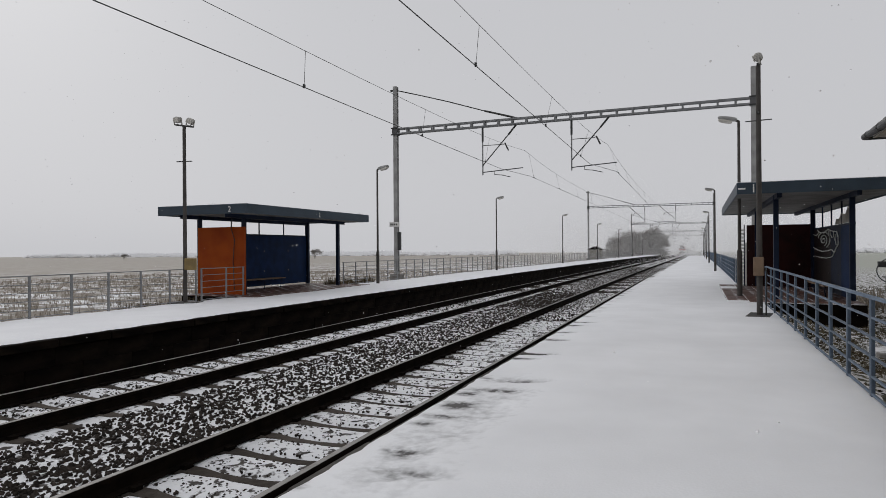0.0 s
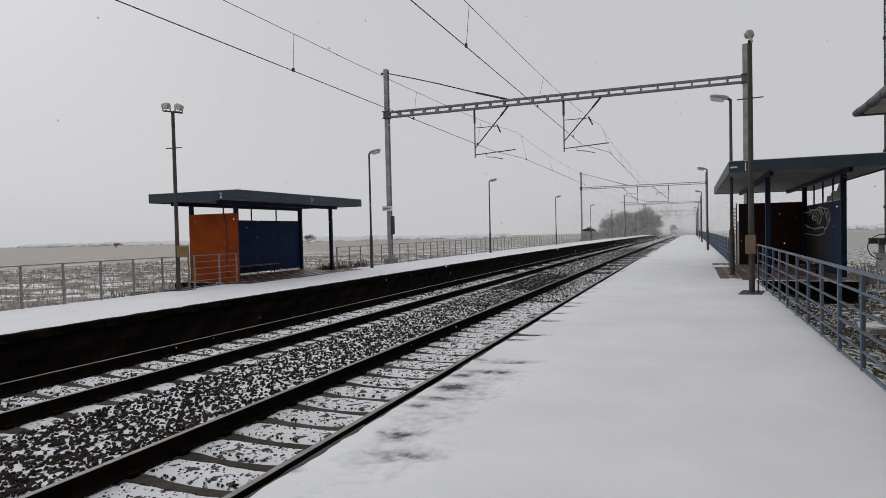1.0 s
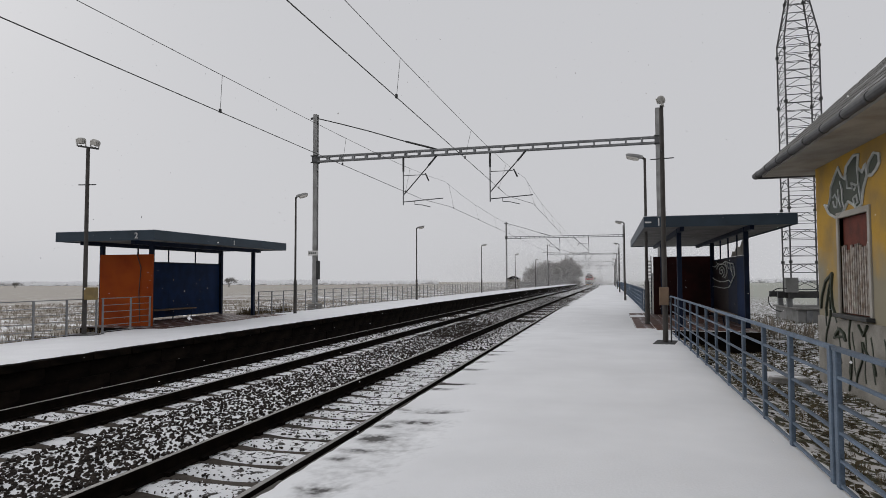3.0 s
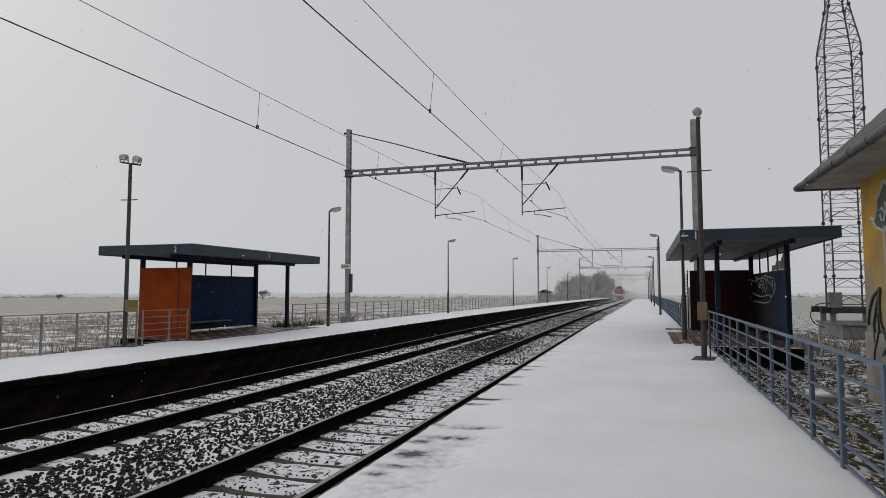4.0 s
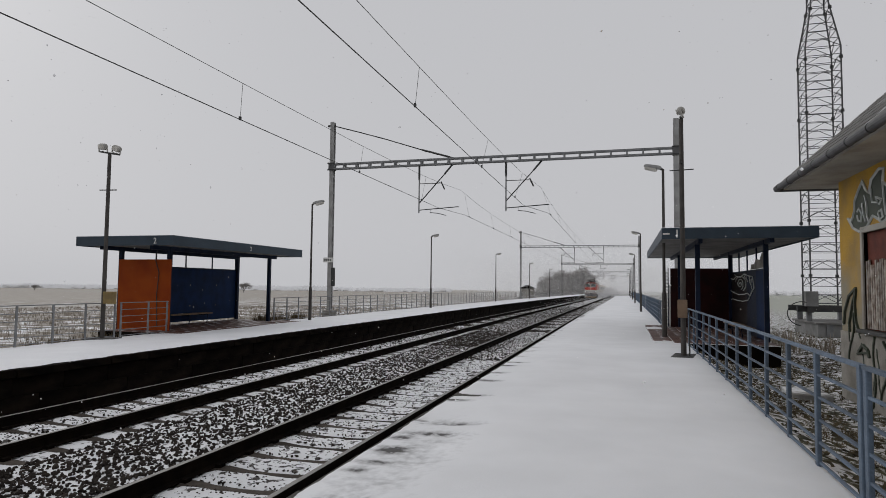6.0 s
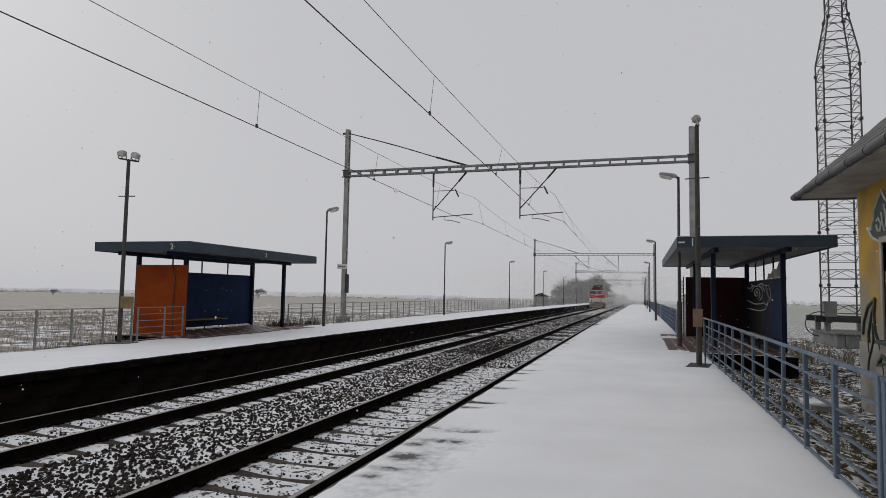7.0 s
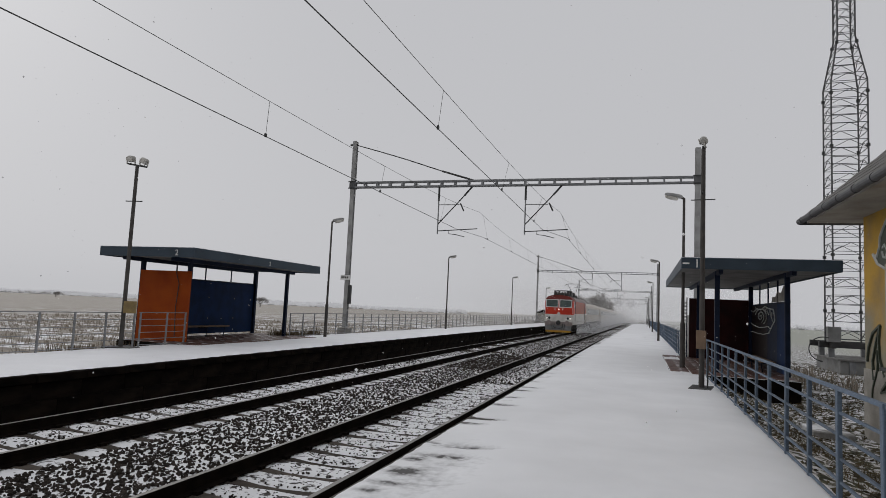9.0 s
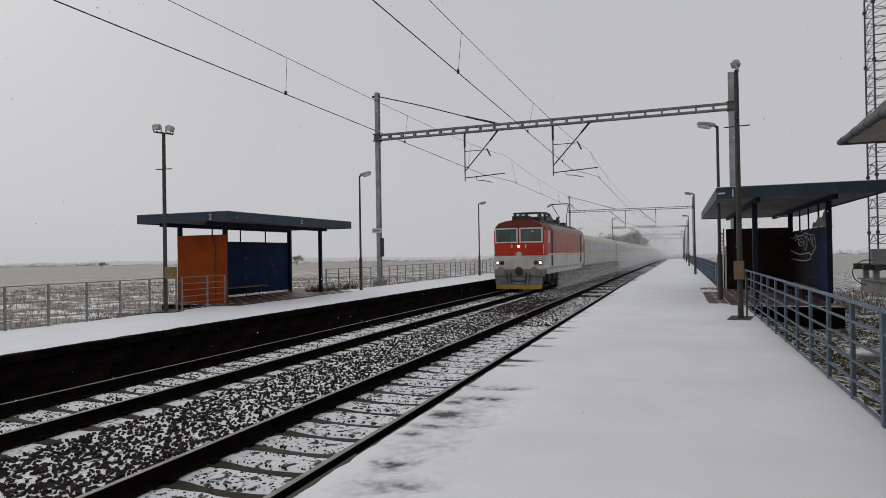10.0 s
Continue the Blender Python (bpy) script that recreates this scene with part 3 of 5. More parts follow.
def make_platform(name, x0, x1, edge_x, label, y1):
    """The body of a platform with a row of edge slabs along the track."""
    s = 1 if edge_x == x0 else -1
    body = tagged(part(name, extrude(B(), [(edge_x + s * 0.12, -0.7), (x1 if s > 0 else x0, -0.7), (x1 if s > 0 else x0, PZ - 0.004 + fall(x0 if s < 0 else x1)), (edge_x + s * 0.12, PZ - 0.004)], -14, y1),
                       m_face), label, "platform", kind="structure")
    slab = None
    for k in range(130):
        y = -10 + k * 1.0
        if slab is None:
            bm = bevel(box(B(), min(0, s * 0.42), max(0, s * (0.95 if s > 0 else 0.42)), 0.006, 0.994, -0.14, 0.0), 0.012)
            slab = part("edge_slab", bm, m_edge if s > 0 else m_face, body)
            slab.matrix_basis = pose(edge_x, y, PZ + 0.002)
        else:
            again(slab, body, pose(edge_x + random.uniform(-0.012, 0.012), y, PZ + 0.002 + grade(y) + random.uniform(-0.006, 0.003)))
    # courses of blocks on the face
    block = None
    for row in range(3):
        for k in range(60):
            y = 2 + k * 1.0 + (0.5 if row % 2 else 0)
            if s < 0:
                z = PZ - 0.16 - 0.30 * (row + 1) + grade(y)
                if block is None:
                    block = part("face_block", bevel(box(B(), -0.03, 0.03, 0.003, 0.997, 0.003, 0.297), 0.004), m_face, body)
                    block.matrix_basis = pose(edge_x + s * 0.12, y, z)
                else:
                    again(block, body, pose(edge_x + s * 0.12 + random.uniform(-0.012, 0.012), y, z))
    return body


make_platform("platform_east", E1, 5.53, E1, "low concrete platform beside the near track", 152)
make_platform("platform_west", -9.60, E2, E2, "low platform with a near-black block face beyond the tracks", 192)
snow_sheet("platform_east_snow", [E1 + 0.02 + 0.045 * k for k in range(32)] + [3.2 + 0.158 * k for k in range(16)], -14, 150, m_snow1,
           "smooth snow cover with bare damp spots near the edge", True, 0.025, bare_spots)
snow_sheet("platform_west_snow", [-9.50 + (E2 + 9.49) * k / 26 for k in range(27)], -14, 190, m_snow, "unbroken snow cover on the far platform", False, 0.09)


# ---------------------------------------------------------------- fences
def make_fence(x, ys, mat, label, slim=1.0):
    base = PZ + 0.7 * fall(x)
    f = thing("fence", label, "fence", "platform fences")
    post = None
    for y in ys:
        if post is None:
            bm = box(B(), -0.022 * slim, 0.022 * slim, -0.04 * slim, 0.04 * slim, base - 0.35, base + 0.95)
            bevel(bm, 0.006)
            post = part("post", bm, mat, f)
            post.matrix_basis = pose(x, y, 0)
        else:
            again(post, f, pose(x + random.uniform(-0.008, 0.008), y, grade(y) + random.uniform(-0.006, 0.006), random.uniform(-0.5, 0.5), random.uniform(-0.5, 0.5), 0))
    for k, h in enumerate((0.955, 0.77, 0.59, 0.41, 0.23, 0.07)):
        bm = B()
        if k == 0:
            w, v, e = 0.026 * slim, 0.016 * slim, 0.04
        else:
            w, v, e = 0.014 * slim, 0.012 * slim, 0.0
        extrude(bm, [(x - w, base + h - v), (x + w, base + h - v), (x + w, base + h + v), (x - w, base + h + v)], ys[0] - e, ys[-1] + e)
        part("top_rail" if k == 0 else "rail", bm, mat, f)
    return f


make_fence(5.46, [-6.15 + 0.985 * k for k in range(11)] + [4.62], m_rail_blue, "blue-painted steel platform fence with weathered paint", 0.82)
make_fence(5.46, [4.74 + 0.98 * k for k in range(13)], m_rail_blue, "blue-painted steel platform fence with weathered paint", 0.82)
make_fence(5.30, [25.0 + 1.0 * k for k in range(122)], m_rail_blue, "long blue-painted steel fence along the near platform")
make_fence(-9.25, [-2.60 + 0.96 * k for k in range(17)] + [13.70], m_galv, "grey galvanised fence along the back of the far platform", 0.7)
make_fence(-9.20, [13.85, 14.85, 15.62], m_galv, "short grey railing beside the orange shelter wall", 0.7)
make_fence(-9.40, [21.9 + 0.98 * k for k in range(120)], m_galv, "long grey fence along the back of the far platform", 0.75)


# ---------------------------------------------------------------- shelters
def number(text, parent, m, size):
    cu = bpy.data.curves.new("number", "FONT")
    cu.body, cu.size, cu.extrude, cu.align_x = text, size, 0.003, "CENTER"
    cu.materials.append(m_white)
    ob = new("number", cu)
    ob.parent, ob.matrix_basis = parent, m
    return tagged(ob, "white painted numeral")


def make_shelter(label, front, back, y0, y1, roof, zt, zb, near_mat, wall_mats, near_wall):
    """Steel waiting shelter: posts, side and back panels with a clear strip above, flat overhanging roof. roof: x front, x back, y near, y far."""
    sh = thing("shelter", label, "shelter", "waiting shelters")
    s = 1 if back > front else -1
    lo, hi = min(front, back), max(front, back)
    # roof: deep fascia round a soffit set up inside it, the cover sloping a little
    rx0, rx1 = min(roof[0], roof[1]), max(roof[0], roof[1])
    ry0, ry1 = roof[2], roof[3]
    bm = B()
    for a in ((rx0, rx1, ry0, ry0 + 0.04), (rx0, rx1, ry1 - 0.04, ry1), (rx0, rx0 + 0.04, ry0 + 0.041, ry1 - 0.041), (rx1 - 0.04, rx1, ry0 + 0.041, ry1 - 0.041)):
        box(bm, *a, zb, zt)
    fascia = part("fascia", bm, m_fascia, sh, "slate-blue sheet-metal fascia")
    part("soffit", box(B(), rx0 + 0.041, rx1 - 0.041, ry0 + 0.041, ry1 - 0.041, zb + 0.03, zb + 0.07), m_soffit, sh, "grey soffit boards")
    bm = B()
    box(bm, rx0 + 0.01, rx1 - 0.01, ry0 + 0.01, ry1 - 0.01, zt - 0.03, zt + 0.012)
    part("roof_snow", bm, m_snow, sh, "thin snow on the roof")
    yb = y1 + (0.55 if near_wall else 0.0)
    for x in (front, back):
        for y in (y0, y1 if x == front else yb):
            bm = bevel(box(B(), x - 0.06, x + 0.06, y - 0.06, y + 0.06, 0.2, zb + 0.03), 0.008)
            part("post", bm, m_navy, sh)
    for x in (front, back):
        part("beam", box(B(), x - 0.05, x + 0.05, ry0 + 0.3, ry1 - 0.3, zb - 0.09, zb + 0.03), m_navy, sh)
    # back wall panels between thin mullions
    wall_top = 2.50
    n = 4
    for k in range(n):
        a, b = y0 + 0.07 + (yb - y0 - 0.14) * k / n, y0 + 0.07 + (yb - y0 - 0.14) * (k + 1) / n
        part("back_panel", bevel(box(B(), back + s * 0.05 - 0.02, back + s * 0.05 + 0.02, a + 0.0005, b - 0.0005, 0.62, wall_top), 0.0015), wall_mats[k], sh)
        part("mullion", box(B(), back + s * 0.05 - 0.02, back + s * 0.05 + 0.02, b - 0.015, b + 0.015, wall_top, zb + 0.03), m_navy, sh)
        for z in (1.15, 1.9):
            part("bolt_strip", box(B(), back - s * 0.00 - 0.006, back - s * 0.00 + 0.006, a + 0.2, a + 0.24, z, z + 0.04), m_soffit, sh)
    part("back_rail", box(B(), back + s * 0.05 - 0.03, back + s * 0.05 + 0.03, y0, yb, wall_top, wall_top + 0.05), m_navy, sh)
    ye = y0 if near_wall else y1
    w0, w1 = (lo + 0.03, hi + 0.14) if near_wall else (lo - 0.31, hi - 0.03)
    leaves = 1 if near_wall else 2
    for k in range(leaves):
        a, b = w0 + (w1 - w0) * k / leaves, w0 + (w1 - w0) * (k + 1) / leaves
        part("side_panel", bevel(box(B(), a + 0.003, b - 0.003, ye - 0.13 if near_wall else ye + 0.03, ye - 0.07 if near_wall else ye + 0.09, 0.50, 2.70), 0.006), near_mat, sh, "painted sheet side panel")
    # bench
    bm = B()
    for k in range(3):
        box(bm, back - s * (0.16 + 0.13 * k) - 0.055, back - s * (0.16 + 0.13 * k) + 0.055, y0 + 0.9, y1 - 1.6, 0.88, 0.92)
    part("bench_slats", bm, m_wood, sh, "weathered bench slats")
    for y in (y0 + 1.2, (y0 + y1) / 2, y1 - 1.8):
        part("bench_leg", path(B(), [(back - s * 0.05, y, 0.84), (back - s * 0.42, y, 0.86), (back - s * 0.38, y, 0.55)], 0.02), m_navy, sh)
    return sh


def make_floor(name, x0, x1, y0, y1, nx, ny, label, skip, joint, top=PZ):
    """A bare patch of square pavers with snow in the joints."""
    base = tagged(part(name, box(B(), x0, x1, y0, y1, -0.3, top + 0.05), m_face), label, "paving", kind="structure")
    part("joint_filling", box(B(), x0 + 0.004, x1 - 0.004, y0 + 0.004, y1 - 0.004, top + 0.045, top + 0.066), joint, base)
    w, d = (x1 - x0) / nx, (y1 - y0) / ny
    tile = None
    for i in range(nx):
        for j in range(ny):
            if i == skip and random.random() < 0.3:
                continue
            m = pose(x0 + (i + 0.5) * w, y0 + (j + 0.5) * d, top + 0.058 + random.uniform(-0.004, 0.005))
            if tile is None:
                tile = part("paver", bevel(box(B(), -w / 2 + 0.011, w / 2 - 0.011, -d / 2 + 0.011, d / 2 - 0.011, -0.03, 0.02), 0.006), m_paver, base)
                tile.matrix_basis = m
            else:
                again(tile, base, m)
    return base


west = make_shelter("open shelter with orange side wall and blue back wall", -9.35, -11.15, 15.85, 21.4, (-8.35, -11.8, 14.75, 22.15), 3.34, 3.06, m_orange, [m_blue] * 4, True)
number("2", west, pose(-8.95, 14.735, 3.11, 90, 0, 0), 0.24)
number("2", west, pose(-8.34, 18.6, 3.11, 90, 0, 90), 0.2)
cable = part("cable", path(B(), [(-9.62, 15.70, 0.7), (-9.66, 15.70, 1.6), (-9.60, 15.70, 2.3), (-9.74, 15.70, 2.68), (-9.72, 15.75, 3.05)], 0.012), m_dark, west, "loose black cable")
part("notice", box(B(), -11.10, -11.085, 17.5, 17.68, 2.15, 2.42), m_white, west, "small white notice")
make_floor("paving_west", -11.3, -8.35, 15.2, 22.2, 6, 14, "bare red-brown pavers under the far shelter", 5, m_paver, PZ - 0.055)

# back wall steps darker from the near post: reflections put into panel colours
east = make_shelter("open shelter with maroon end wall and graffiti-covered blue back wall", 5.83, 7.50, 18.0, 23.8, (4.87, 8.47, 16.9, 28.0), 3.53, 3.25, m_maroon, [m_blue, m_navy, m_umber, m_umber], False)
number("1", east, pose(5.24, 16.885, 3.28, 90, 0, 0), 0.30)
part("sign_plate", box(B(), 4.90, 5.06, 16.88, 16.898, 3.36, 3.40), m_white, east, "small white plate")
make_floor("paving_east", 4.66, 7.6, 17.0, 24.6, 6, 16, "bare dark red pavers with snow in the joints, under the near shelter", 0, m_snow)
# graffiti on the inner face of the back wall: an eye with swirls
bm = B()
gx = 7.50 + 0.012


def swirl(c, r0, r1, turns, squash=0.7, start=0.0):
    return [(gx, c[0] + (r0 + (r1 - r0) * k / 40) * math.cos(start + turns * math.tau * k / 40),
             c[1] + squash * (r0 + (r1 - r0) * k / 40) * math.sin(start + turns * math.tau * k / 40)) for k in range(41)]


path(bm, swirl((21.95, 2.15), 0.06, 0.62, 1.7, 0.30), 0.017, 4)
path(bm, swirl((21.95, 2.15), 0.95, 1.05, 0.62, 0.24, 0.3), 0.017, 4)
path(bm, [(gx, p, q) for p, q in ((24.30, 2.30), (23.9, 2.36), (23.2, 2.30), (22.6, 2.40), (21.9, 2.36), (21.2, 2.45), (20.5, 2.38), (19.95, 2.36), (19.75, 2.2), (19.72, 2.02), (20.0, 1.92), (20.3, 1.78))], 0.018, 4)
path(bm, [(gx, p, q) for p, q in ((24.25, 2.02), (23.6, 1.90), (22.9, 1.84), (22.2, 1.80), (21.3, 1.82), (20.7, 1.86), (20.3, 1.78), (20.6, 1.66))], 0.018, 4)
path(bm, [(gx, p, q) for p, q in ((24.3, 1.60), (23.4, 1.64), (22.5, 1.61), (21.5, 1.60), (20.55, 1.66))], 0.016, 4)
for p, q, e, g in ((23.9, 2.36, 24.2, 2.52), (22.6, 2.40, 22.95, 2.47), (21.2, 2.45, 21.0, 2.30), (20.9, 2.40, 20.6, 2.20), (20.4, 2.37, 20.2, 2.12), (20.1, 2.28, 20.05, 2.0)):
    path(bm, [(gx, p, q), (gx, (p + e) / 2 + 0.08, (q + g) / 2), (gx, e, g)], 0.015, 4)
part("graffiti", bm, m_spray, east, "pale sprayed line drawing of an eye")
# broken dusty pane left in the clear strip beside the near post
bm = B()
shard = [(18.10, 2.56), (20.35, 2.56), (20.20, 2.72), (19.80, 2.70), (19.55, 2.84), (19.0, 2.80), (18.7, 2.98), (18.10, 3.02)]
a = [bm.verts.new((7.54, p, q)) for p, q in shard]
b = [bm.verts.new((7.548, p, q)) for p, q in shard]
for i in range(len(shard)):
    j = (i + 1) % len(shard)
    bm.faces.new((a[i], a[j], b[j], b[i]))
bm.faces.new(a[::-1])
bm.faces.new(b)
part("pane_shard", bm, m_plinth, east, "jagged rest of a dusty pane")
bm = B()
for k in range(16):
    box(bm, 5.25, 5.43, 23.86, 23.90, 0.62 + 0.125 * k, 0.69 + 0.125 * k)
part("slatted_end", bm, m_white, east, "white slatted strip at the end of the wall")
part("slat_post", bevel(box(B(), 5.434, 5.465, 23.85, 23.91, 0.5, 2.72), 0.006), m_navy, east)
part("end_strip", box(B(), 5.468, 5.52, 23.84, 23.88, 0.62, 2.1), m_white, east, "pale strip along the wall's edge")


# ---------------------------------------------------------------- lamps and poles
def make_lamp(x, y, arm, name_label, z=5.30):
    lamp = thing("street_lamp", name_label, "street lamp", "platform lamps", at=pose(x, y, PZ))
    h = z - PZ
    bm = B()
    tube(bm, (0, 0, -0.1), (0, 0, 1.3), 0.07, 0.068, 10)
    tube(bm, (0, 0, 1.3), (0, 0, 1.36), 0.068, 0.046, 10)
    tube(bm, (0, 0, 1.36), (0, 0, h), 0.046, 0.036, 10)
    tube(bm, (0, 0, h - 0.02), (arm * 0.12, 0, h + 0.05), 0.035, seg=8)
    part("pole", bm, m_post, lamp)

    def shell(cx, cz, rx, ry, up, down):
        """A rounded box, fuller than an ellipsoid, drooping a little towards its tip."""
        q = B()
        bmesh.ops.create_uvsphere(q, u_segments=16, v_segments=10, radius=1)
        for v in q.verts:
            x, y, z = [math.copysign(abs(c) ** 0.6, c) for c in v.co]
            v.co = V((cx + x * rx, y * ry, cz + z * (up if z > 0 else down) + arm * x * 0.045))
        return q

    part("lamp_head", shell(arm * 0.28, h + 0.075, 0.25, 0.12, 0.065, 0.05), m_mast, lamp, "grey lamp head", smooth=True)
    part("lamp_glass", shell(arm * 0.34, h + 0.03, 0.18, 0.105, 0.04, 0.065), m_glass, lamp, "clouded lamp glass", smooth=True)
    return lamp


first = make_lamp(-8.46, 23.1, 1, "slim brown platform lamp with a flat grey head, unlit")
for y, x in ((39.95, -8.54), (62.65, -8.70), (86.0, -8.70), (110.0, -8.7), (134.0, -8.7), (158.0, -8.7)):
    copy_thing(first, pose(x, y, PZ + grade(y)))
lamp_r = make_lamp(5.03, 18.9, -1, "slim brown platform lamp with a flat grey head, unlit", 5.42)
for y in (39.4, 63.2, 86.5, 110.0, 134.0, 150.0):
    copy_thing(lamp_r, pose(4.86, y, PZ - 0.16 + grade(y)))


def flood_head(bm_body, bm_glass, x, z, turn):
    """A barrel-shaped floodlight in a bracket, its glass towards the camera's side."""
    m = pose(x, 0, z, 14, turn, 0)
    rings = []
    for px, r in ((-0.105, 0.045), (-0.095, 0.072), (-0.06, 0.086), (0.06, 0.086), (0.095, 0.072), (0.105, 0.045)):
        rings.append([bm_body.verts.new(m @ V((px, r * math.cos(k * math.tau / 16), r * math.sin(k * math.tau / 16)))) for k in range(16)])
    for p, q in zip(rings, rings[1:]):
        for k in range(16):
            bm_body.faces.new((p[k], p[(k + 1) % 16], q[(k + 1) % 16], q[k]))
    bm_body.faces.new(rings[0][::-1])
    bm_body.faces.new(rings[-1])
    for sx in (-0.125, 0.110):
        box(bm_body, sx, sx + 0.015, -0.02, 0.02, -0.13, 0.02, m)
    box(bm_body, -0.125, 0.125, -0.02, 0.02, -0.145, -0.13, m)
    box(bm_glass, -0.085, 0.085, -0.095, -0.080, -0.050, 0.050, m)


def make_flood(x, y, heads, label, z, turn, thin, foot=PZ):
    p = thing("floodlight_pole", label, "light pole", at=pose(x, y, foot, 0, 0, turn))
    h = z - foot
    bm = tube(B(), (0, 0, 0.05), (0, 0, h), 0.058 if thin else 0.10, 0.045 if thin else 0.085, 12)
    part("pole", bm, m_post, p)
    part("crossbar", box(B(), -0.22 * (heads > 1) - 0.06, 0.22 * (heads > 1) + 0.06, -0.025, 0.025, -0.02, 0.02, pose(0, 0, h + 0.02, 0, 9 * (heads > 1), 0)), m_dark, p)
    for k in range(heads):
        xx = (-0.20, 0.20)[k] if heads > 1 else 0.0
        lift = (0.03, -0.03)[k] if heads > 1 else 0.0
        b1, b2 = B(), B()
        flood_head(b1, b2, xx, h + 0.17 + lift, (4, 22)[k])
        tube(b1, (xx, 0, h + 0.01 + lift), (xx, 0, h + 0.06 + lift), 0.02, seg=6)
        head = part("floodlight", b1, m_lampbody, p, "pale grey floodlight")
        part("glass", b2, m_glass, head)
    part("step_bar", box(B(), -0.24, 0.24, -0.012, 0.012, h - 0.98, h - 0.955), m_dark, p)
    part("base_plate", bevel(box(B(), -0.42, 0.42, -0.22, 0.22, -0.02, 0.055), 0.01), m_dark, p, "dark iron base plate")
    return p


fl = make_flood(-9.20, 13.24, 2, "tall dark pole with two floodlights on a crossbar", 5.40, 10, True, PZ - 0.045)
part("switch_box", bevel(box(B(), 0.04, 0.30, -0.10, 0.10, 0.94, 1.26), 0.01), m_box, fl, "ochre switch box")
fr = make_flood(5.13, 14.04, 1, "brown pole with one floodlight and a wooden box", 5.62, -100, True)
part("cross_step", box(B(), -0.012, 0.012, -0.24, 0.24, 3.97, 3.99), m_dark, fr)
part("meter_box", bevel(box(B(), 0.06, 0.15, -0.10, 0.09, 0.84, 1.22), 0.01), m_wood, fr, "weathered wooden box")
part("conduit", path(B(), [(0.05, 0.12, 0.0), (0.05, 0.13, 0.9), (0.1, 0.11, 1.0)], 0.015), m_dark, fr)


# ---------------------------------------------------------------- overhead line
def make_mast(parent, x, h, w):
    bm = B()
    for s in (-1, 1):
        box(bm, x - w, x + w, s * 0.10 - 0.02, s * 0.10 + 0.02, -0.6, h)
    box(bm, x - 0.015, x + 0.015, -0.08, 0.08, -0.6, h)
    for k in range(int(h / 0.9)):
        for s in (-w + 0.02, w - 0.02):
            box(bm, x + s - 0.012, x + s + 0.012, -0.08, 0.08, 0.6 + 0.9 * k, 0.7 + 0.9 * k)
    mast = part("mast", bm, m_mast, parent, "grey steel mast")
    part("footing", bevel(box(B(), x - 0.3, x + 0.3, -0.3, 0.3, -0.7, 0.62), 0.03), m_concrete, mast)
    return mast


def make_portal(y, pull):
    """A portal whose drop arms stand to one side of each track and reach over it. pull: the arms' places beside the two tracks, and their reach."""
    p = thing("catenary_portal", "grey steel portal over both tracks carrying the overhead line", "catenary portal", "catenary portals", at=pose(0, y, grade(y)))
    xl, xr = -11.32, 6.28
    make_mast(p, xl, 10.85, 0.11)
    make_mast(p, xr, 9.9, 0.12)
    bm = B()
    for z in (8.26, 8.52):
        for s in (-0.13, 0.13):
            box(bm, xl, xr, s - 0.035, s + 0.035, z - 0.035, z + 0.035)
    n = 24
    for k in range(n + 1):
        x = xl + (xr - xl) * k / n
        for s in (-0.13, 0.13):
            box(bm, x - 0.04, x + 0.04, s - 0.03, s + 0.03, 8.26, 8.52)
        box(bm, x - 0.025, x + 0.025, -0.13, 0.13, 8.24, 8.28)
    part("crossbeam", bm, m_galv, p, "galvanised lattice crossbeam")
    for x in (xl, xr):
        bracket = part("bracket", bevel(box(B(), x - 0.16, x + 0.16, -0.175, 0.175, 8.18, 8.60), 0.015), m_tower, p, "dark bolted bracket")
        for z in (8.20, 8.56):
            part("clamp_bar", box(B(), x - 0.21, x + 0.21, -0.20, -0.177, z - 0.03, z + 0.03), m_dark, bracket)
    # slanting stay from the tall mast to the beam, with insulator
    part("stay", path(B(), [(xl, 0, 10.66), (-9.8, 0, 10.22), (-8.25, 0, 9.75), (-6.3, 0, 9.1), (-4.45, 0, 8.56)], 0.028), m_dark, p, "steel stay rope")
    part("stay_insulator", tube(B(), (-6.2, 0, 9.07), (-4.7, 0, 8.62), 0.05, seg=8), m_dark, p)
    part("arm_stub", box(B(), xl - 0.3, xl + 0.15, -0.04, 0.04, 10.6, 10.7), m_dark, p)
    arms, r = pull
    for x in (T2 + arms[0], arms[1]):
        arm = part("drop_arm", tube(B(), (x, 0, 8.25), (x, 0, 5.75), 0.035, seg=8), m_galv, p, "hanging cantilever arm")
        bm = tube(B(), (x, 0, 6.25), (x + 1.45 * r, 0, 7.75), 0.03, seg=8)
        tube(bm, (x + 1.45 * r, 0, 7.75), (x + 1.88 * r, 0, 8.22), 0.05, seg=8)
        part("strut", bm, m_dark, arm)
        part("tie", tube(B(), (x, 0, 7.28), (x + 1.2 * r, 0, 7.28), 0.018, seg=6), m_dark, arm)
        bm = tube(B(), (x, 0, 5.90), (x + 2.25 * r, 0, 6.03), 0.024, seg=6)
        path(bm, [(x + 0.65 * r, 0, 5.92), (x + 0.65 * r, 0, 5.76), (x + 1.05 * r, 0, 5.72), (x + 1.55 * r, 0, 5.60)], 0.018)
        part("registration_arm", bm, m_dark, arm)
        part("insulator", tube(B(), (x, 0, 7.5), (x, 0, 8.2), 0.055, seg=8), m_dark, arm)
        part("clamp", tube(B(), (x + 1.25 * r, 0, 7.35), (x + 1.45 * r, 0, 6.95), 0.04, seg=6), m_dark, arm)
    return p


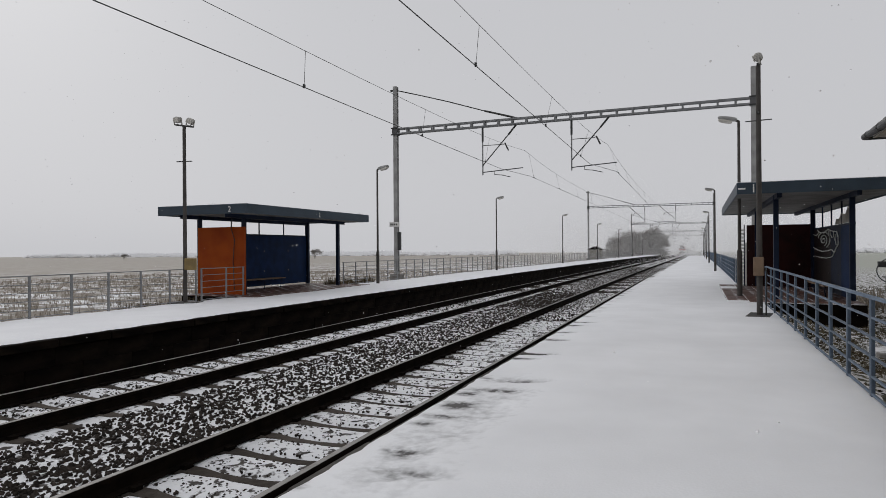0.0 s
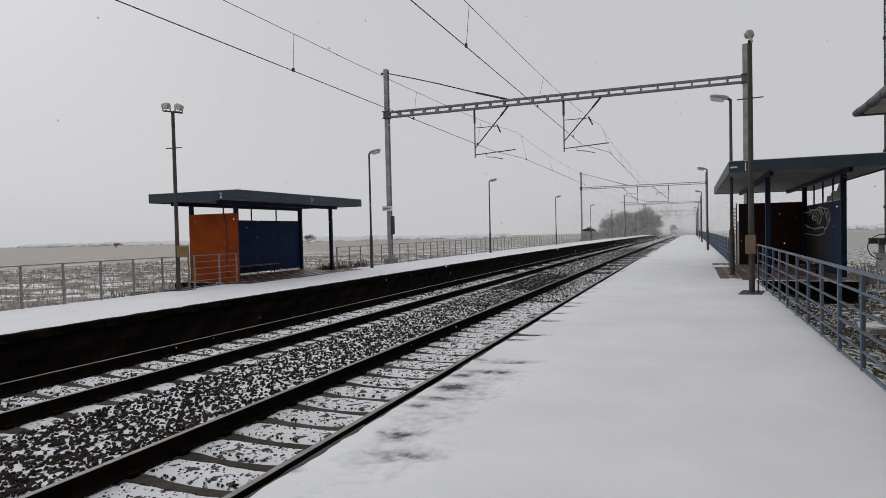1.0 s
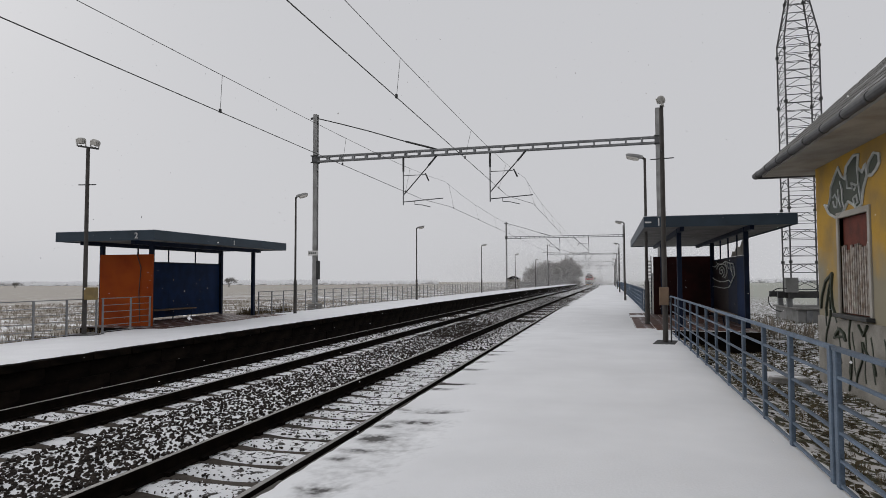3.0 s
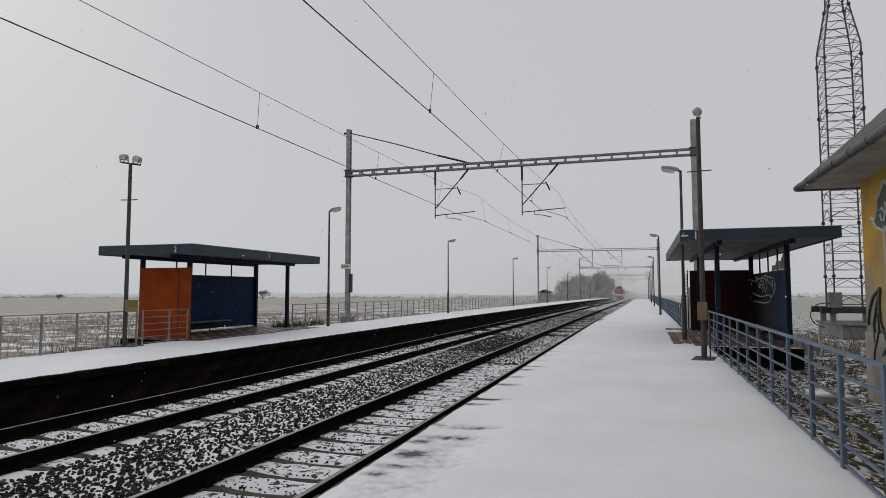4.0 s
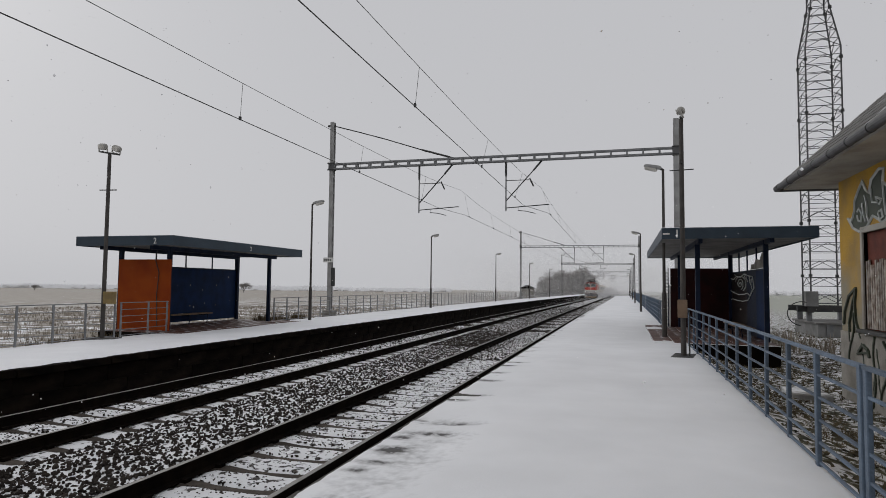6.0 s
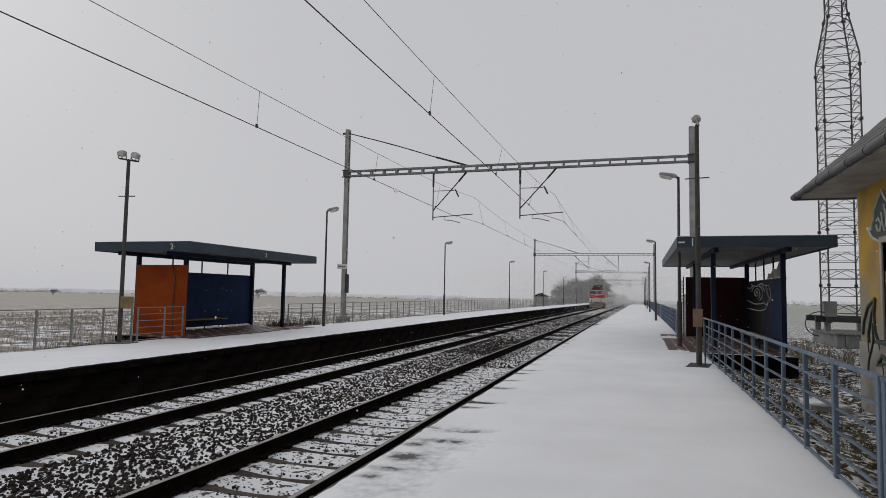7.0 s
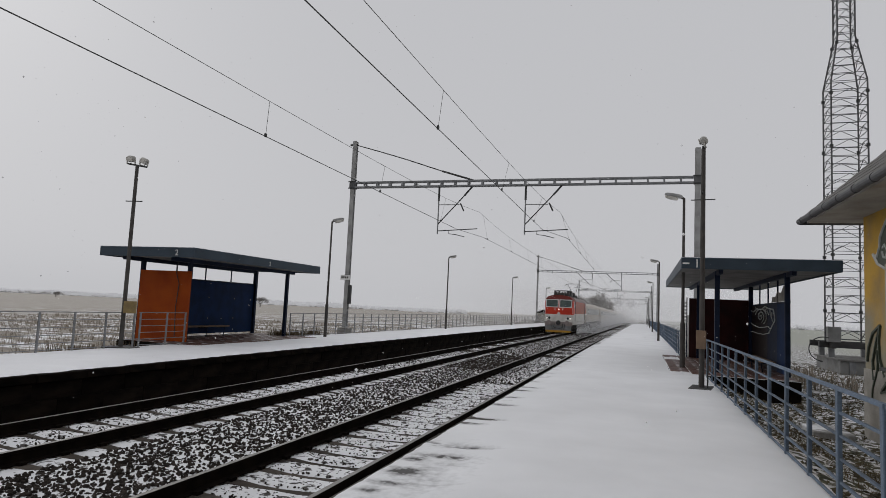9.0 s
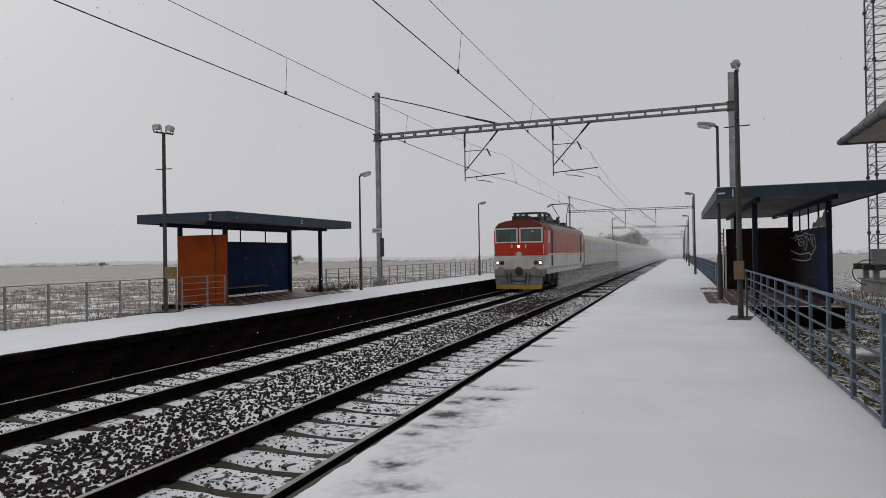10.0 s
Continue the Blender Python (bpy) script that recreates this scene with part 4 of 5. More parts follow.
portal = make_portal(30.6, ((-2.23, -1.74), 0.95))
mirrored = make_portal(96.6, ((1.0, 1.2), -1.15))
for y, kind_of in ((162.6, portal), (228.6, mirrored), (294.6, portal), (-35.4, mirrored)):
    copy_thing(kind_of, pose(-0.3 if y > 0 else 0.0, y, grade(y)))
mirrored.matrix_basis = pose(-0.3, 96.6, grade(96.6))
sign = part("mast_plate", box(B(), -11.66, -11.10, 30.42, 30.44, 3.18, 3.44), m_white)
tagged(sign, "small white enamel plate on the mast", "sign")
for k in range(4):
    part("lettering", box(B(), -11.60 + 0.11 * k, -11.53 + 0.11 * k, 30.412, 30.419, 3.26, 3.36), m_dark, sign)
sw = part("mast_switch", bevel(box(B(), -11.18, -11.02, 30.40, 30.60, 1.9, 2.9), 0.02), m_dark)
tagged(sw, "black switch box clamped to the mast", "switch box")


def make_wires(axis, label, near, at_portal):
    c = thing("overhead_line", label, "overhead line", "overhead lines", at=pose(axis, 0, 0))

    def zig(y):
        if y < 30.6:
            return near + (at_portal - near) * (y + 35.4) / 66.0
        k = (y - 30.6) / 66.0
        return at_portal * (1 - 4 * abs((k / 2 + 0.5) % 1 - 0.5)) * -1

    def mess(y):
        k = ((y + 35.4) / 66.0) % 1.0
        return 6.38 + 0.5 * abs(2 * k - 1) ** 5

    ys = [-35.4 + 3.3 * k for k in range(101)]
    part("contact_wire", path(B(), [(zig(y), y, 5.585 + grade(y)) for y in ys], 0.010, 5), m_wire, c)
    part("messenger_wire", path(B(), [(0.0, y, mess(y) + grade(y)) for y in ys], 0.0065, 5), m_wire, c)
    for k in range(14):
        y = 11.65 + 6.6 * (k - 6)
        d = part("dropper", tube(B(), (zig(y), y, 5.585 + grade(y)), (0.0, y, mess(y) + grade(y)), 0.005, seg=4), m_wire, c)
        part("dropper_clamp", box(B(), zig(y) - 0.018, zig(y) + 0.018, y - 0.03, y + 0.03, 5.57 + grade(y), 5.65 + grade(y)), m_dark, d)
    return c


make_wires(0.0, "copper contact and carrier wires over the near track", 0.72, -0.40)
make_wires(T2, "copper contact and carrier wires over the far track", 0.50, -0.26)


# ---------------------------------------------------------------- station building
def make_building():
    b = thing("station_building", "old yellow station building with graffiti and a slate hip roof", "building")
    x0, x1, y0, y1, ze = 7.78, 15.0, 2.0, 13.05, 4.0
    wy0, wy1, wz0, wz1 = 10.62, 11.86, 1.34, 2.94
    t = 0.35
    bm = B()
    for a in ((x0, x0 + t, y0, wy0, -0.3, ze), (x0, x0 + t, wy1, y1, -0.3, ze), (x0, x0 + t, wy0, wy1, -0.3, wz0), (x0, x0 + t, wy0, wy1, wz1, ze),
              (x0 + t, x1, y1 - t, y1, -0.3, ze), (x0 + t, x1, y0, y0 + t, -0.3, ze), (x1 - t, x1, y0 + t, y1 - t, -0.3, ze)):
        box(bm, *a)
    part("wall", bm, m_yellow, b, "yellow ochre render, stained")
    bm = B()
    box(bm, x0 - 0.025, x0 - 0.002, y0, y1 + 0.02, -0.3, 1.25)
    box(bm, x0 - 0.02, x1, y1 + 0.002, y1 + 0.025, -0.3, 1.25)
    part("plinth", bm, m_plinth, b, "grey sprayed-over plinth")
    win = part("window", box(B(), x0 + 0.055, x0 + 0.085, wy0, wy1, wz0, wz1), m_rust, b, "boarded window behind bars")
    bm = B()
    for a in ((x0 - 0.03, x0 + 0.1, wy0 - 0.09, wy0, wz0, wz1 + 0.1), (x0 - 0.03, x0 + 0.1, wy1, wy1 + 0.09, wz0, wz1 + 0.1), (x0 - 0.03, x0 + 0.1, wy0 + 0.001, wy1 - 0.001, wz1, wz1 + 0.1)):
        box(bm, *a)
    part("frame", bevel(bm, 0.008), m_eaves, win, "pale window surround")
    part("sill", bevel(box(B(), x0 - 0.12, x0 + 0.12, wy0 - 0.12, wy1 + 0.12, wz0 - 0.06, wz0), 0.008), m_dark, win, "dark window sill")
    n = 13
    for k in range(n):
        y = wy0 + (wy1 - wy0) * (k + 0.5) / n
        part("bar", box(B(), x0 + 0.015, x0 + 0.04, y - 0.030, y + 0.030, wz0 + 0.02, wz1 - 0.50 + random.uniform(-0.05, 0.05)), m_bars, win)
    # hip roof with eaves, gutter and soffit
    o = 0.80
    ex0, ex1, ey0, ey1 = x0 - o, x1 + o, y0 - o, y1 + o
    cx, hz = (ex0 + ex1) / 2, 4.3
    run = (ex1 - ex0) / 2
    bm = B()
    v = [bm.verts.new(c) for c in ((ex0, ey0, ze + 0.1), (ex1, ey0, ze + 0.1), (ex1, ey1, ze + 0.1), (ex0, ey1, ze + 0.1), (cx, ey0 + run, ze + hz), (cx, ey1 - run * 0.98, ze + hz))]
    for f in ((0, 1, 4), (1, 2, 5, 4), (2, 3, 5), (3, 0, 4, 5)):
        bm.faces.new([v[i] for i in f])
    bm.faces.new([v[i] for i in (3, 2, 1, 0)])
    roof = part("roof", bm, m_slate, b, "grey slates with streaks of snow")
    part("soffit", box(B(), ex0 + 0.05, ex1 - 0.05, ey0 + 0.05, ey1 - 0.05, ze - 0.02, ze + 0.06), m_eaves, b, "pale eaves boards")
    # slate courses
    tx = run
    for k in range(22):
        f0 = k / 22
        za = ze + 0.1 + (hz - 0.1) * f0
        bm = B()
        xa = ex0 + tx * f0
        ya, yb = ey0 + run * f0, ey1 - run * 0.98 * f0
        box(bm, xa - 0.01, xa + 0.22, ya, yb, -0.012, 0.020, Matrix.Translation((0, 0, za)) @ Matrix.Translation((xa, 0, 0)) @ Euler((0, -math.atan2(hz - 0.1, tx), 0)).to_matrix().to_4x4() @ Matrix.Translation((-xa, 0, 0.005)))
        part("slate_course", bm, m_slate, roof)
    bm = B()
    seg = 8
    for (p, q) in (((ex0 - 0.06, ey0, ze + 0.02), (ex0 - 0.06, ey1 + 0.06, ze + 0.02)), ((ex0 - 0.06, ey1 + 0.06, ze + 0.02), (ex1, ey1 + 0.06, ze + 0.02))):
        tube(bm, p, q, 0.062, seg=12)
    gutter = part("gutter", bm, m_tower, b, "zinc eaves gutter")
    for k in range(14):
        y = ey1 - 0.25 - 0.8 * k
        part("gutter_strap", tube(B(), (ex0 - 0.06, y, ze + 0.02), (ex0 - 0.06, y + 0.03, ze + 0.02), 0.070, seg=12), m_dark, gutter)
        for r in (0.28,):
            part("snow_hook", box(B(), ex0 + 0.62, ex0 + 0.72, y - 0.35, y - 0.31, ze + 0.30, ze + 0.50), m_dark, roof)
    # sprayed lettering as plain shapes above the window
    gx2 = x0 - 0.004
    def spray(pts, r=0.020, mat=m_spray, lift=0.008):
        part("graffiti_line", path(B(), [(gx2 - lift, p, q) for p, q in pts], r, 4), mat, b, "pale spray line" if mat is m_spray else "dark sprayed stroke")

    tag = [(12.53, 3.25), (12.34, 3.20), (12.21, 3.36), (12.19, 3.52), (11.98, 3.69), (11.80, 3.81), (11.66, 3.64), (11.51, 3.56), (11.41, 3.77), (11.10, 3.88), (10.89, 3.86),
           (10.94, 3.66), (10.78, 3.56), (10.64, 3.66), (10.57, 3.50), (10.73, 3.31), (10.82, 3.08), (11.03, 3.03), (11.17, 3.10), (11.39, 3.18), (11.63, 3.03), (11.96, 2.96), (12.30, 3.06)]
    bm = B()
    bm.faces.new([bm.verts.new((gx2, p, q)) for p, q in tag])
    r = bmesh.ops.extrude_face_region(bm, geom=list(bm.faces))
    for e in r["geom"]:
        if isinstance(e, bmesh.types.BMVert):
            e.co.x -= 0.003
    part("graffiti_fill", bm, m_teal, b, "dark green spray paint")
    spray(tag + tag[:1], 0.026)
    spray([(12.07, 3.32), (11.98, 3.37), (11.86, 3.26), (11.91, 3.14), (12.04, 3.16), (12.08, 3.26)])
    spray([(11.72, 3.56), (11.64, 3.40), (11.63, 3.20), (11.55, 3.10)])
    spray([(11.84, 3.44), (11.78, 3.24), (11.70, 3.12)])
    spray([(11.43, 3.62), (11.40, 3.40), (11.18, 3.37), (11.24, 3.46), (11.02, 3.39), (11.12, 3.33)])
    spray([(11.16, 3.20), (11.10, 3.09), (10.98, 3.12), (11.03, 3.24), (11.14, 3.22)])
    spray([(10.96, 3.70), (10.92, 3.40), (10.86, 3.14)])
    # pale letters with dark edges on the plinth
    for (cy, lean, z0, z1) in ((11.98, 0.10, 0.55, 1.16), (11.62, -0.05, 0.35, 0.9), (11.36, 0.06, 0.42, 1.12), (10.98, -0.08, 0.38, 1.14), (10.62, 0.05, 0.42, 1.1), (10.2, 0.0, 0.4, 1.12)):
        spray([(cy + lean * k / 4 + 0.03 * math.sin(k * 2 + cy), z0 + (z1 - z0) * k / 5) for k in range(6)], 0.090, m_spray, -0.060)
        spray([(cy - 0.10 + lean * k / 4 + 0.03 * math.sin(k * 2 + cy), z0 - 0.05 + (z1 - z0) * k / 5) for k in range(6)], 0.024, m_teal, 0.012)
    spray([(12.1, 0.95), (11.9, 1.08), (11.7, 1.02), (11.62, 0.90)], 0.030, m_teal, 0.036)
    spray([(11.05, 1.2), (10.86, 1.05), (10.7, 1.22)], 0.024, m_teal, 0.036)
    leaf = [(10.55, 3.48), (10.56, 3.58), (10.50, 3.67), (10.31, 3.77), (10.13, 3.72), (10.12, 3.60), (10.24, 3.52), (10.42, 3.46), (10.55, 3.48)]
    bm = B()
    bm.faces.new([bm.verts.new((gx2 - 0.003, p, q)) for p, q in leaf[:-1]])
    part("graffiti_fill", bm, m_teal, b, "dark green spray paint")
    spray(leaf, 0.026)
    for wing in (((12.90, 1.38), (12.82, 1.62), (12.60, 1.88), (12.24, 2.02)), ((12.24, 2.02), (12.32, 1.75), (12.28, 1.45), (12.05, 1.18)), ((12.58, 1.08), (12.62, 1.40), (12.44, 1.74), (12.24, 2.00))):
        spray(wing, 0.030, m_teal, 0.010)
        spray([(p + 0.05, q - 0.02) for p, q in wing], 0.016)
    for (ya, yb, za, zb) in ((12.2, 11.6, 0.9, 1.0), (11.4, 11.5, 1.25, 0.1), (11.2, 10.9, 0.2, 0.95), (10.9, 10.4, 0.95, 0.5), (12.6, 12.3, 0.7, 1.6)):
        part("graffiti_stroke", path(B(), [(gx2 - 0.026, ya + (yb - ya) * k / 8 + 0.06 * math.sin(k * 0.9), za + (zb - za) * k / 8) for k in range(9)], 0.025, 4), m_teal, b, "dark sprayed stroke")
    return b


make_building()


# ---------------------------------------------------------------- lattice mast and its base
def make_tower():
    t = thing("lattice_tower", "tall galvanised lattice radio mast on a steel frame", "radio mast", at=pose(12.25, 30.6, 0, 0, 0, -1))
    a, z0, z1, z2 = 0.68, 1.30, 12.5, 14.6

    def half(z):
        return a if z <= z1 else a - 0.34 * min(1, (z - z1) / (z2 - z1))

    corners = ((-1, -1), (1, -1), (1, 1), (-1, 1))
    for sx, sy in corners:
        leg = part("leg", path(B(), [(sx * half(z), sy * half(z), z) for z in (z0, z1, z2, 26.0)], 0.035, 8), m_tower, t)
        for k in range(7):
            z = 2.6 + 2.35 * k
            part("flange", tube(B(), (sx * half(z), sy * half(z), z - 0.06), (sx * half(z), sy * half(z), z + 0.06), 0.075, seg=8), m_dark, leg)
    step = 0.37
    for i in range(4):
        (ax, ay), (bx, by) = corners[i], corners[(i + 1) % 4]
        for k in range(62):
            z = z0 + 0.1 + step * k
            h, h2 = half(z), half(z + step)
            part("horizontal", tube(B(), (ax * h, ay * h, z), (bx * h, by * h, z), 0.016, seg=4), m_tower, t)
            if k % 2 == 0:
                mx, my = (ax + bx) / 2, (ay + by) / 2
                bm = tube(B(), (ax * h, ay * h, z), (mx * h2, my * h2, z + step), 0.016, seg=4)
                tube(bm, (bx * h, by * h, z), (mx * h2, my * h2, z + step), 0.016, seg=4)
                part("bracing", bm, m_tower, t)
    bm = B()
    for s in (-1, 1):
        box(bm, -1.25, 1.25, s * 0.8 - 0.08, s * 0.8 + 0.08, 1.05, 1.30)
        box(bm, s * 0.8 - 0.08, s * 0.8 + 0.08, -1.25, 1.25, 1.03, 1.28)
    part("base_frame", bm, m_dark, t, "dark steel base frame")
    for sx, sy in corners:
        part("stub", box(B(), sx * 0.8 - 0.1, sx * 0.8 + 0.1, sy * 0.8 - 0.1, sy * 0.8 + 0.1, 0.66, 1.03), m_galv, t)


make_tower()
cab = thing("equipment_cabinet", "grey concrete equipment housing under the lattice mast", "cabinet")
part("housing", bevel(box(B(), 11.45, 14.4, 28.6, 32.2, -0.6, 0.58), 0.02), m_cabinet, cab)
part("lid", bevel(box(B(), 11.35, 14.5, 28.5, 32.3, 0.584, 0.66), 0.01), m_soffit, cab)
part("door_frame", box(B(), 11.75, 11.98, 28.54, 28.598, -0.6, 0.56), m_galv, cab)
small = thing("junction_box", "small grey junction box with a hanging cable loop", "junction box")
part("box", bevel(box(B(), 11.22, 11.70, 29.38, 29.70, 1.284, 1.92), 0.02), m_cabinet, small)
part("cable", path(B(), [(11.05 + 0.55 * math.cos(a), 29.30, 0.98 + 0.5 * math.sin(a)) for a in [1.25 + 0.24 * k for k in range(15)]], 0.022), m_dark, small, "black cable")


plate = thing("cover_slab", "flat concrete cover slab lying in the snowy verge", "slab")
part("slab", bevel(box(B(), 6.78, 7.42, 12.35, 13.30, -0.05, 0.15), 0.015), patchy("snow_dusted_slab", (0.26, 0.25, 0.235), SNOW, 3.0, 0.42, 0.62), plate)


# ---------------------------------------------------------------- the train
def ring_body(profile, y0, y1, taper=0.0):
    """A shell along y of a half profile [(x, z), ...] mirrored, its first end narrowed a little."""
    full = profile + [(-x, z) for x, z in reversed(profile) if x > 1e-6]
    bm = B()
    rings = []
    for y, k in ((y0, 1 - taper), (y0 + 0.5, 1.0), (y1 - 0.5, 1.0), (y1, 1 - taper)):
        rings.append([bm.verts.new((x * k, y, z)) for x, z in full])
    n = len(full)
    for a, b in zip(rings, rings[1:]):
        for i in range(n):
            bm.faces.new((a[i], a[(i + 1) % n], b[(i + 1) % n], b[i]))
    bm.faces.new(rings[0][::-1])
    bm.faces.new(rings[-1])
    return bm


def make_bogie(parent, y, wheels, span):
    bogie = part("bogie", box(B(), -1.0, 1.0, y - 0.3, y + 0.3, 0.5, 0.8), m_under, parent, "grimy bogie frame")
    for s in (-1, 1):
        part("side_frame", bevel(box(B(), s * 1.05 - 0.08, s * 1.05 + 0.08, y - span / 2 - 0.5, y + span / 2 + 0.5, 0.45, 0.75), 0.03), m_under, bogie)
        for k in range(3):
            part("axle_box", bevel(box(B(), s * 1.16 - 0.1, s * 1.16 + 0.1, y - span / 2 + k * span / 2 - 0.15, y - span / 2 + k * span / 2 + 0.15, 0.30, 0.95), 0.03), m_under, bogie)
    for k in (-1, 1):
        for s in (-1, 1):
            part("wheel", tube(B(), (s * 0.70, y + k * span / 2, wheels), (s * 0.83, y + k * span / 2, wheels), wheels - 0.003, seg=20), m_under, bogie)


def make_loco():
    t = thing("locomotive", "red and white electric locomotive with lit headlamps and raised pantograph", "locomotive", at=pose(T2, 33, 0))
    w = 1.45
    lower = ring_body([(0, 1.08), (w - 0.04, 1.08), (w, 1.14), (w, 1.74), (0, 1.74)], 0.06, 16.0, 0.04)
    part("lower_body", lower, m_cream, t, "off-white lower body band")
    part("body", ring_body([(0, 1.744), (w, 1.744), (w, 2.86), (w - 0.02, 2.98), (0, 2.98)], 0.10, 15.96, 0.05), m_red, t, "glossy red upper body")
    top = [(0, 2.984), (w - 0.02, 2.984), (w - 0.07, 3.14), (w - 0.26, 3.34), (w - 0.7, 3.46), (0, 3.52)]
    part("cab_roof", ring_body(top, 0.12, 2.6, 0.05), m_cabroof, t, "dull dark red cab roof")
    part("roof", ring_body(top, 2.604, 15.9, 0.0), m_roofgrey, t, "dirty pale grey roof")
    for s in (-1, 1):
        part("side_panel", box(B(), min(s * (w + 0.001), s * (w + 0.006)), max(s * (w + 0.001), s * (w + 0.006)), 2.62, 15.8, 1.86, 2.93), m_pinkred, t, "red side panel, paler and pinker than the front")
    part("side_band", extrude(B(), [(w + 0.004, 1.76), (w + 0.012, 1.76), (w + 0.012, 1.84), (w + 0.004, 1.84)], 0.7, 15.4), m_cream, t)
    part("roof_cover", ring_body([(0, 3.40), (w - 0.38, 3.40), (w - 0.5, 3.50), (0, 3.56)], 1.2, 15.0, 0.03), m_under, t, "dark grimy roof")
    for s in (-1, 1):
        win = part("windscreen", bevel(box(B(), s * 0.68 - 0.56, s * 0.68 + 0.56, 0.055, 0.10, 2.44, 3.04), 0.02), m_screen, t, "grey-green windscreen")
        bm = B()
        for a in ((-0.63, 0.63, 2.375, 2.435), (-0.63, 0.63, 3.045, 3.105), (-0.63, -0.565, 2.436, 3.044), (0.565, 0.63, 2.436, 3.044)):
            box(bm, s * 0.68 + a[0], s * 0.68 + a[1], 0.03, 0.098, a[2], a[3])
        part("windscreen_frame", bm, m_white, win, "white window surround")
        part("wiper", path(B(), [(s * 0.66 + 0.1, 0.035, 2.46), (s * 0.66 + 0.25, 0.035, 2.85)], 0.012, 4), m_dark, win)
        for j, o in enumerate((0.92, 1.17)):
            lamp = part("headlamp", tube(B(), (s * o, 0.02, 1.40), (s * o, 0.09, 1.40), 0.115, seg=16), m_dark, t, "dark-rimmed lamp")
            part("lamp_glass", tube(B(), (s * o, 0.012, 1.40), (s * o, 0.019, 1.40), 0.070, seg=16), m_lamp if j == (1) else m_pane, lamp)
        buf = part("buffer", tube(B(), (s * 0.90, -0.38, 1.0), (s * 0.90, 0.1, 1.0), 0.10, 0.14, 12), m_under, t, "dark steel buffer")
        part("buffer_plate", tube(B(), (s * 0.90, -0.43, 1.0), (s * 0.90, -0.381, 1.0), 0.215, 0.20, 16), m_roofgrey, buf, "worn steel buffer plate")
        part("handrail", tube(B(), (s * 1.34, 0.03, 1.8), (s * 1.34, 0.03, 2.3), 0.015, seg=6), m_white, t)
        part("step", box(B(), s * 1.2 - 0.16, s * 1.2 + 0.16, 0.12, 0.3, 0.5, 0.55), m_under, t)
        # cab side door and window, grilles
        part("cab_window", box(B(), s * (w + 0.004) - 0.006, s * (w + 0.004) + 0.006, 0.8, 1.5, 2.35, 2.95), m_pane, t)
        part("cab_door", box(B(), s * (w + 0.003) - 0.004, s * (w + 0.003) + 0.004, 1.85, 2.4, 1.2, 3.0), m_under, t, "near-black cab door")
        # near-black strip standing in for the dark gap before the first coach
        part("cab_door", box(B(), s * (w + 0.003) - 0.009, s * (w + 0.003) + 0.009, 13.7, 14.3, 1.2, 3.0), m_under, t, "near-black cab door")
        part("cab_window", box(B(), s * (w + 0.004) - 0.009, s * (w + 0.004) + 0.009, 14.7, 15.3, 2.35, 2.95), m_pane, t)
        for k in range(4):
            part("underframe_box", bevel(box(B(), s * 1.22 - 0.14, s * 1.22 + 0.14, 5.6 + 1.1 * k, 6.4 + 1.1 * k, 0.42, 0.86), 0.03), m_under, t)
        part("skirt", box(B(), s * 1.30 - 0.06, s * 1.30 + 0.06, 1.0, 15.2, 0.82, 1.078), m_cream, t)
    part("marker_lamp", tube(B(), (0, 0.03, 2.20), (0, 0.11, 2.20), 0.062, seg=16), m_lamp, t, "lit top headlamp")
    for s in (-0.38, 0.38):
        part("marker_bracket", box(B(), s - 0.03, s + 0.03, 0.05, 0.12, 2.14, 2.3), m_white, t)
    part("emblem", tube(B(), (0, 0.045, 1.80), (0, 0.10, 1.80), 0.15, seg=16), m_cream, t, "pale round emblem")
    part("buffer_beam", bevel(box(B(), -1.36, 1.36, 0.0, 0.25, 0.72, 1.078), 0.02), m_roofgrey, t, "grimy grey buffer beam")
    hook = part("coupler", tube(B(), (0, -0.16, 0.98), (0, -0.002, 0.98), 0.20, 0.23, 16), m_dark, t, "black round coupler housing")
    part("hook", bevel(box(B(), -0.05, 0.05, -0.36, -0.161, 0.90, 1.04), 0.02), m_under, hook)
    for hx in (-0.62, -0.42, 0.42, 0.62):
        part("brake_hose", path(B(), [(hx, -0.03, 0.86), (hx, -0.14, 0.74), (hx * 0.96, -0.17, 0.52), (hx * 0.9, -0.15, 0.40)], 0.032), m_dark, t)
    part("hoses", path(B(), [(-0.4, -0.02, 0.9), (-0.45, -0.1, 0.6), (-0.2, -0.12, 0.5), (0.2, -0.12, 0.5), (0.45, -0.1, 0.6), (0.4, -0.02, 0.9)], 0.035), m_dark, t)
    plough = part("snow_plough", extrude(B(), [(-1.25, 0.30), (1.25, 0.30), (1.3, 0.72), (-1.3, 0.72)], -0.10, -0.02), m_galv, t, "grey snow plough")
    part("plough_edge", extrude(B(), [(-1.22, 0.12), (1.22, 0.12), (1.25, 0.298), (-1.25, 0.298)], -0.14, -0.02), m_plough, plough, "yellow plough edge")
    part("air_conditioner", bevel(box(B(), -0.50, 0.42, 0.7, 1.6, 3.44, 3.74), 0.05), m_under, t, "dark grey roof box")
    part("roof_equipment", bevel(box(B(), -0.8, 0.8, 4.2, 6.4, 3.54, 3.82), 0.05), m_dark, t)
    for k in range(4):
        part("support_insulator", tube(B(), (0.72 * (-1) ** k, 2.5 + 1.5 * (k // 2), 3.48), (0.72 * (-1) ** k, 2.5 + 1.5 * (k // 2), 3.92), 0.13, 0.08, 10), m_dark, t)
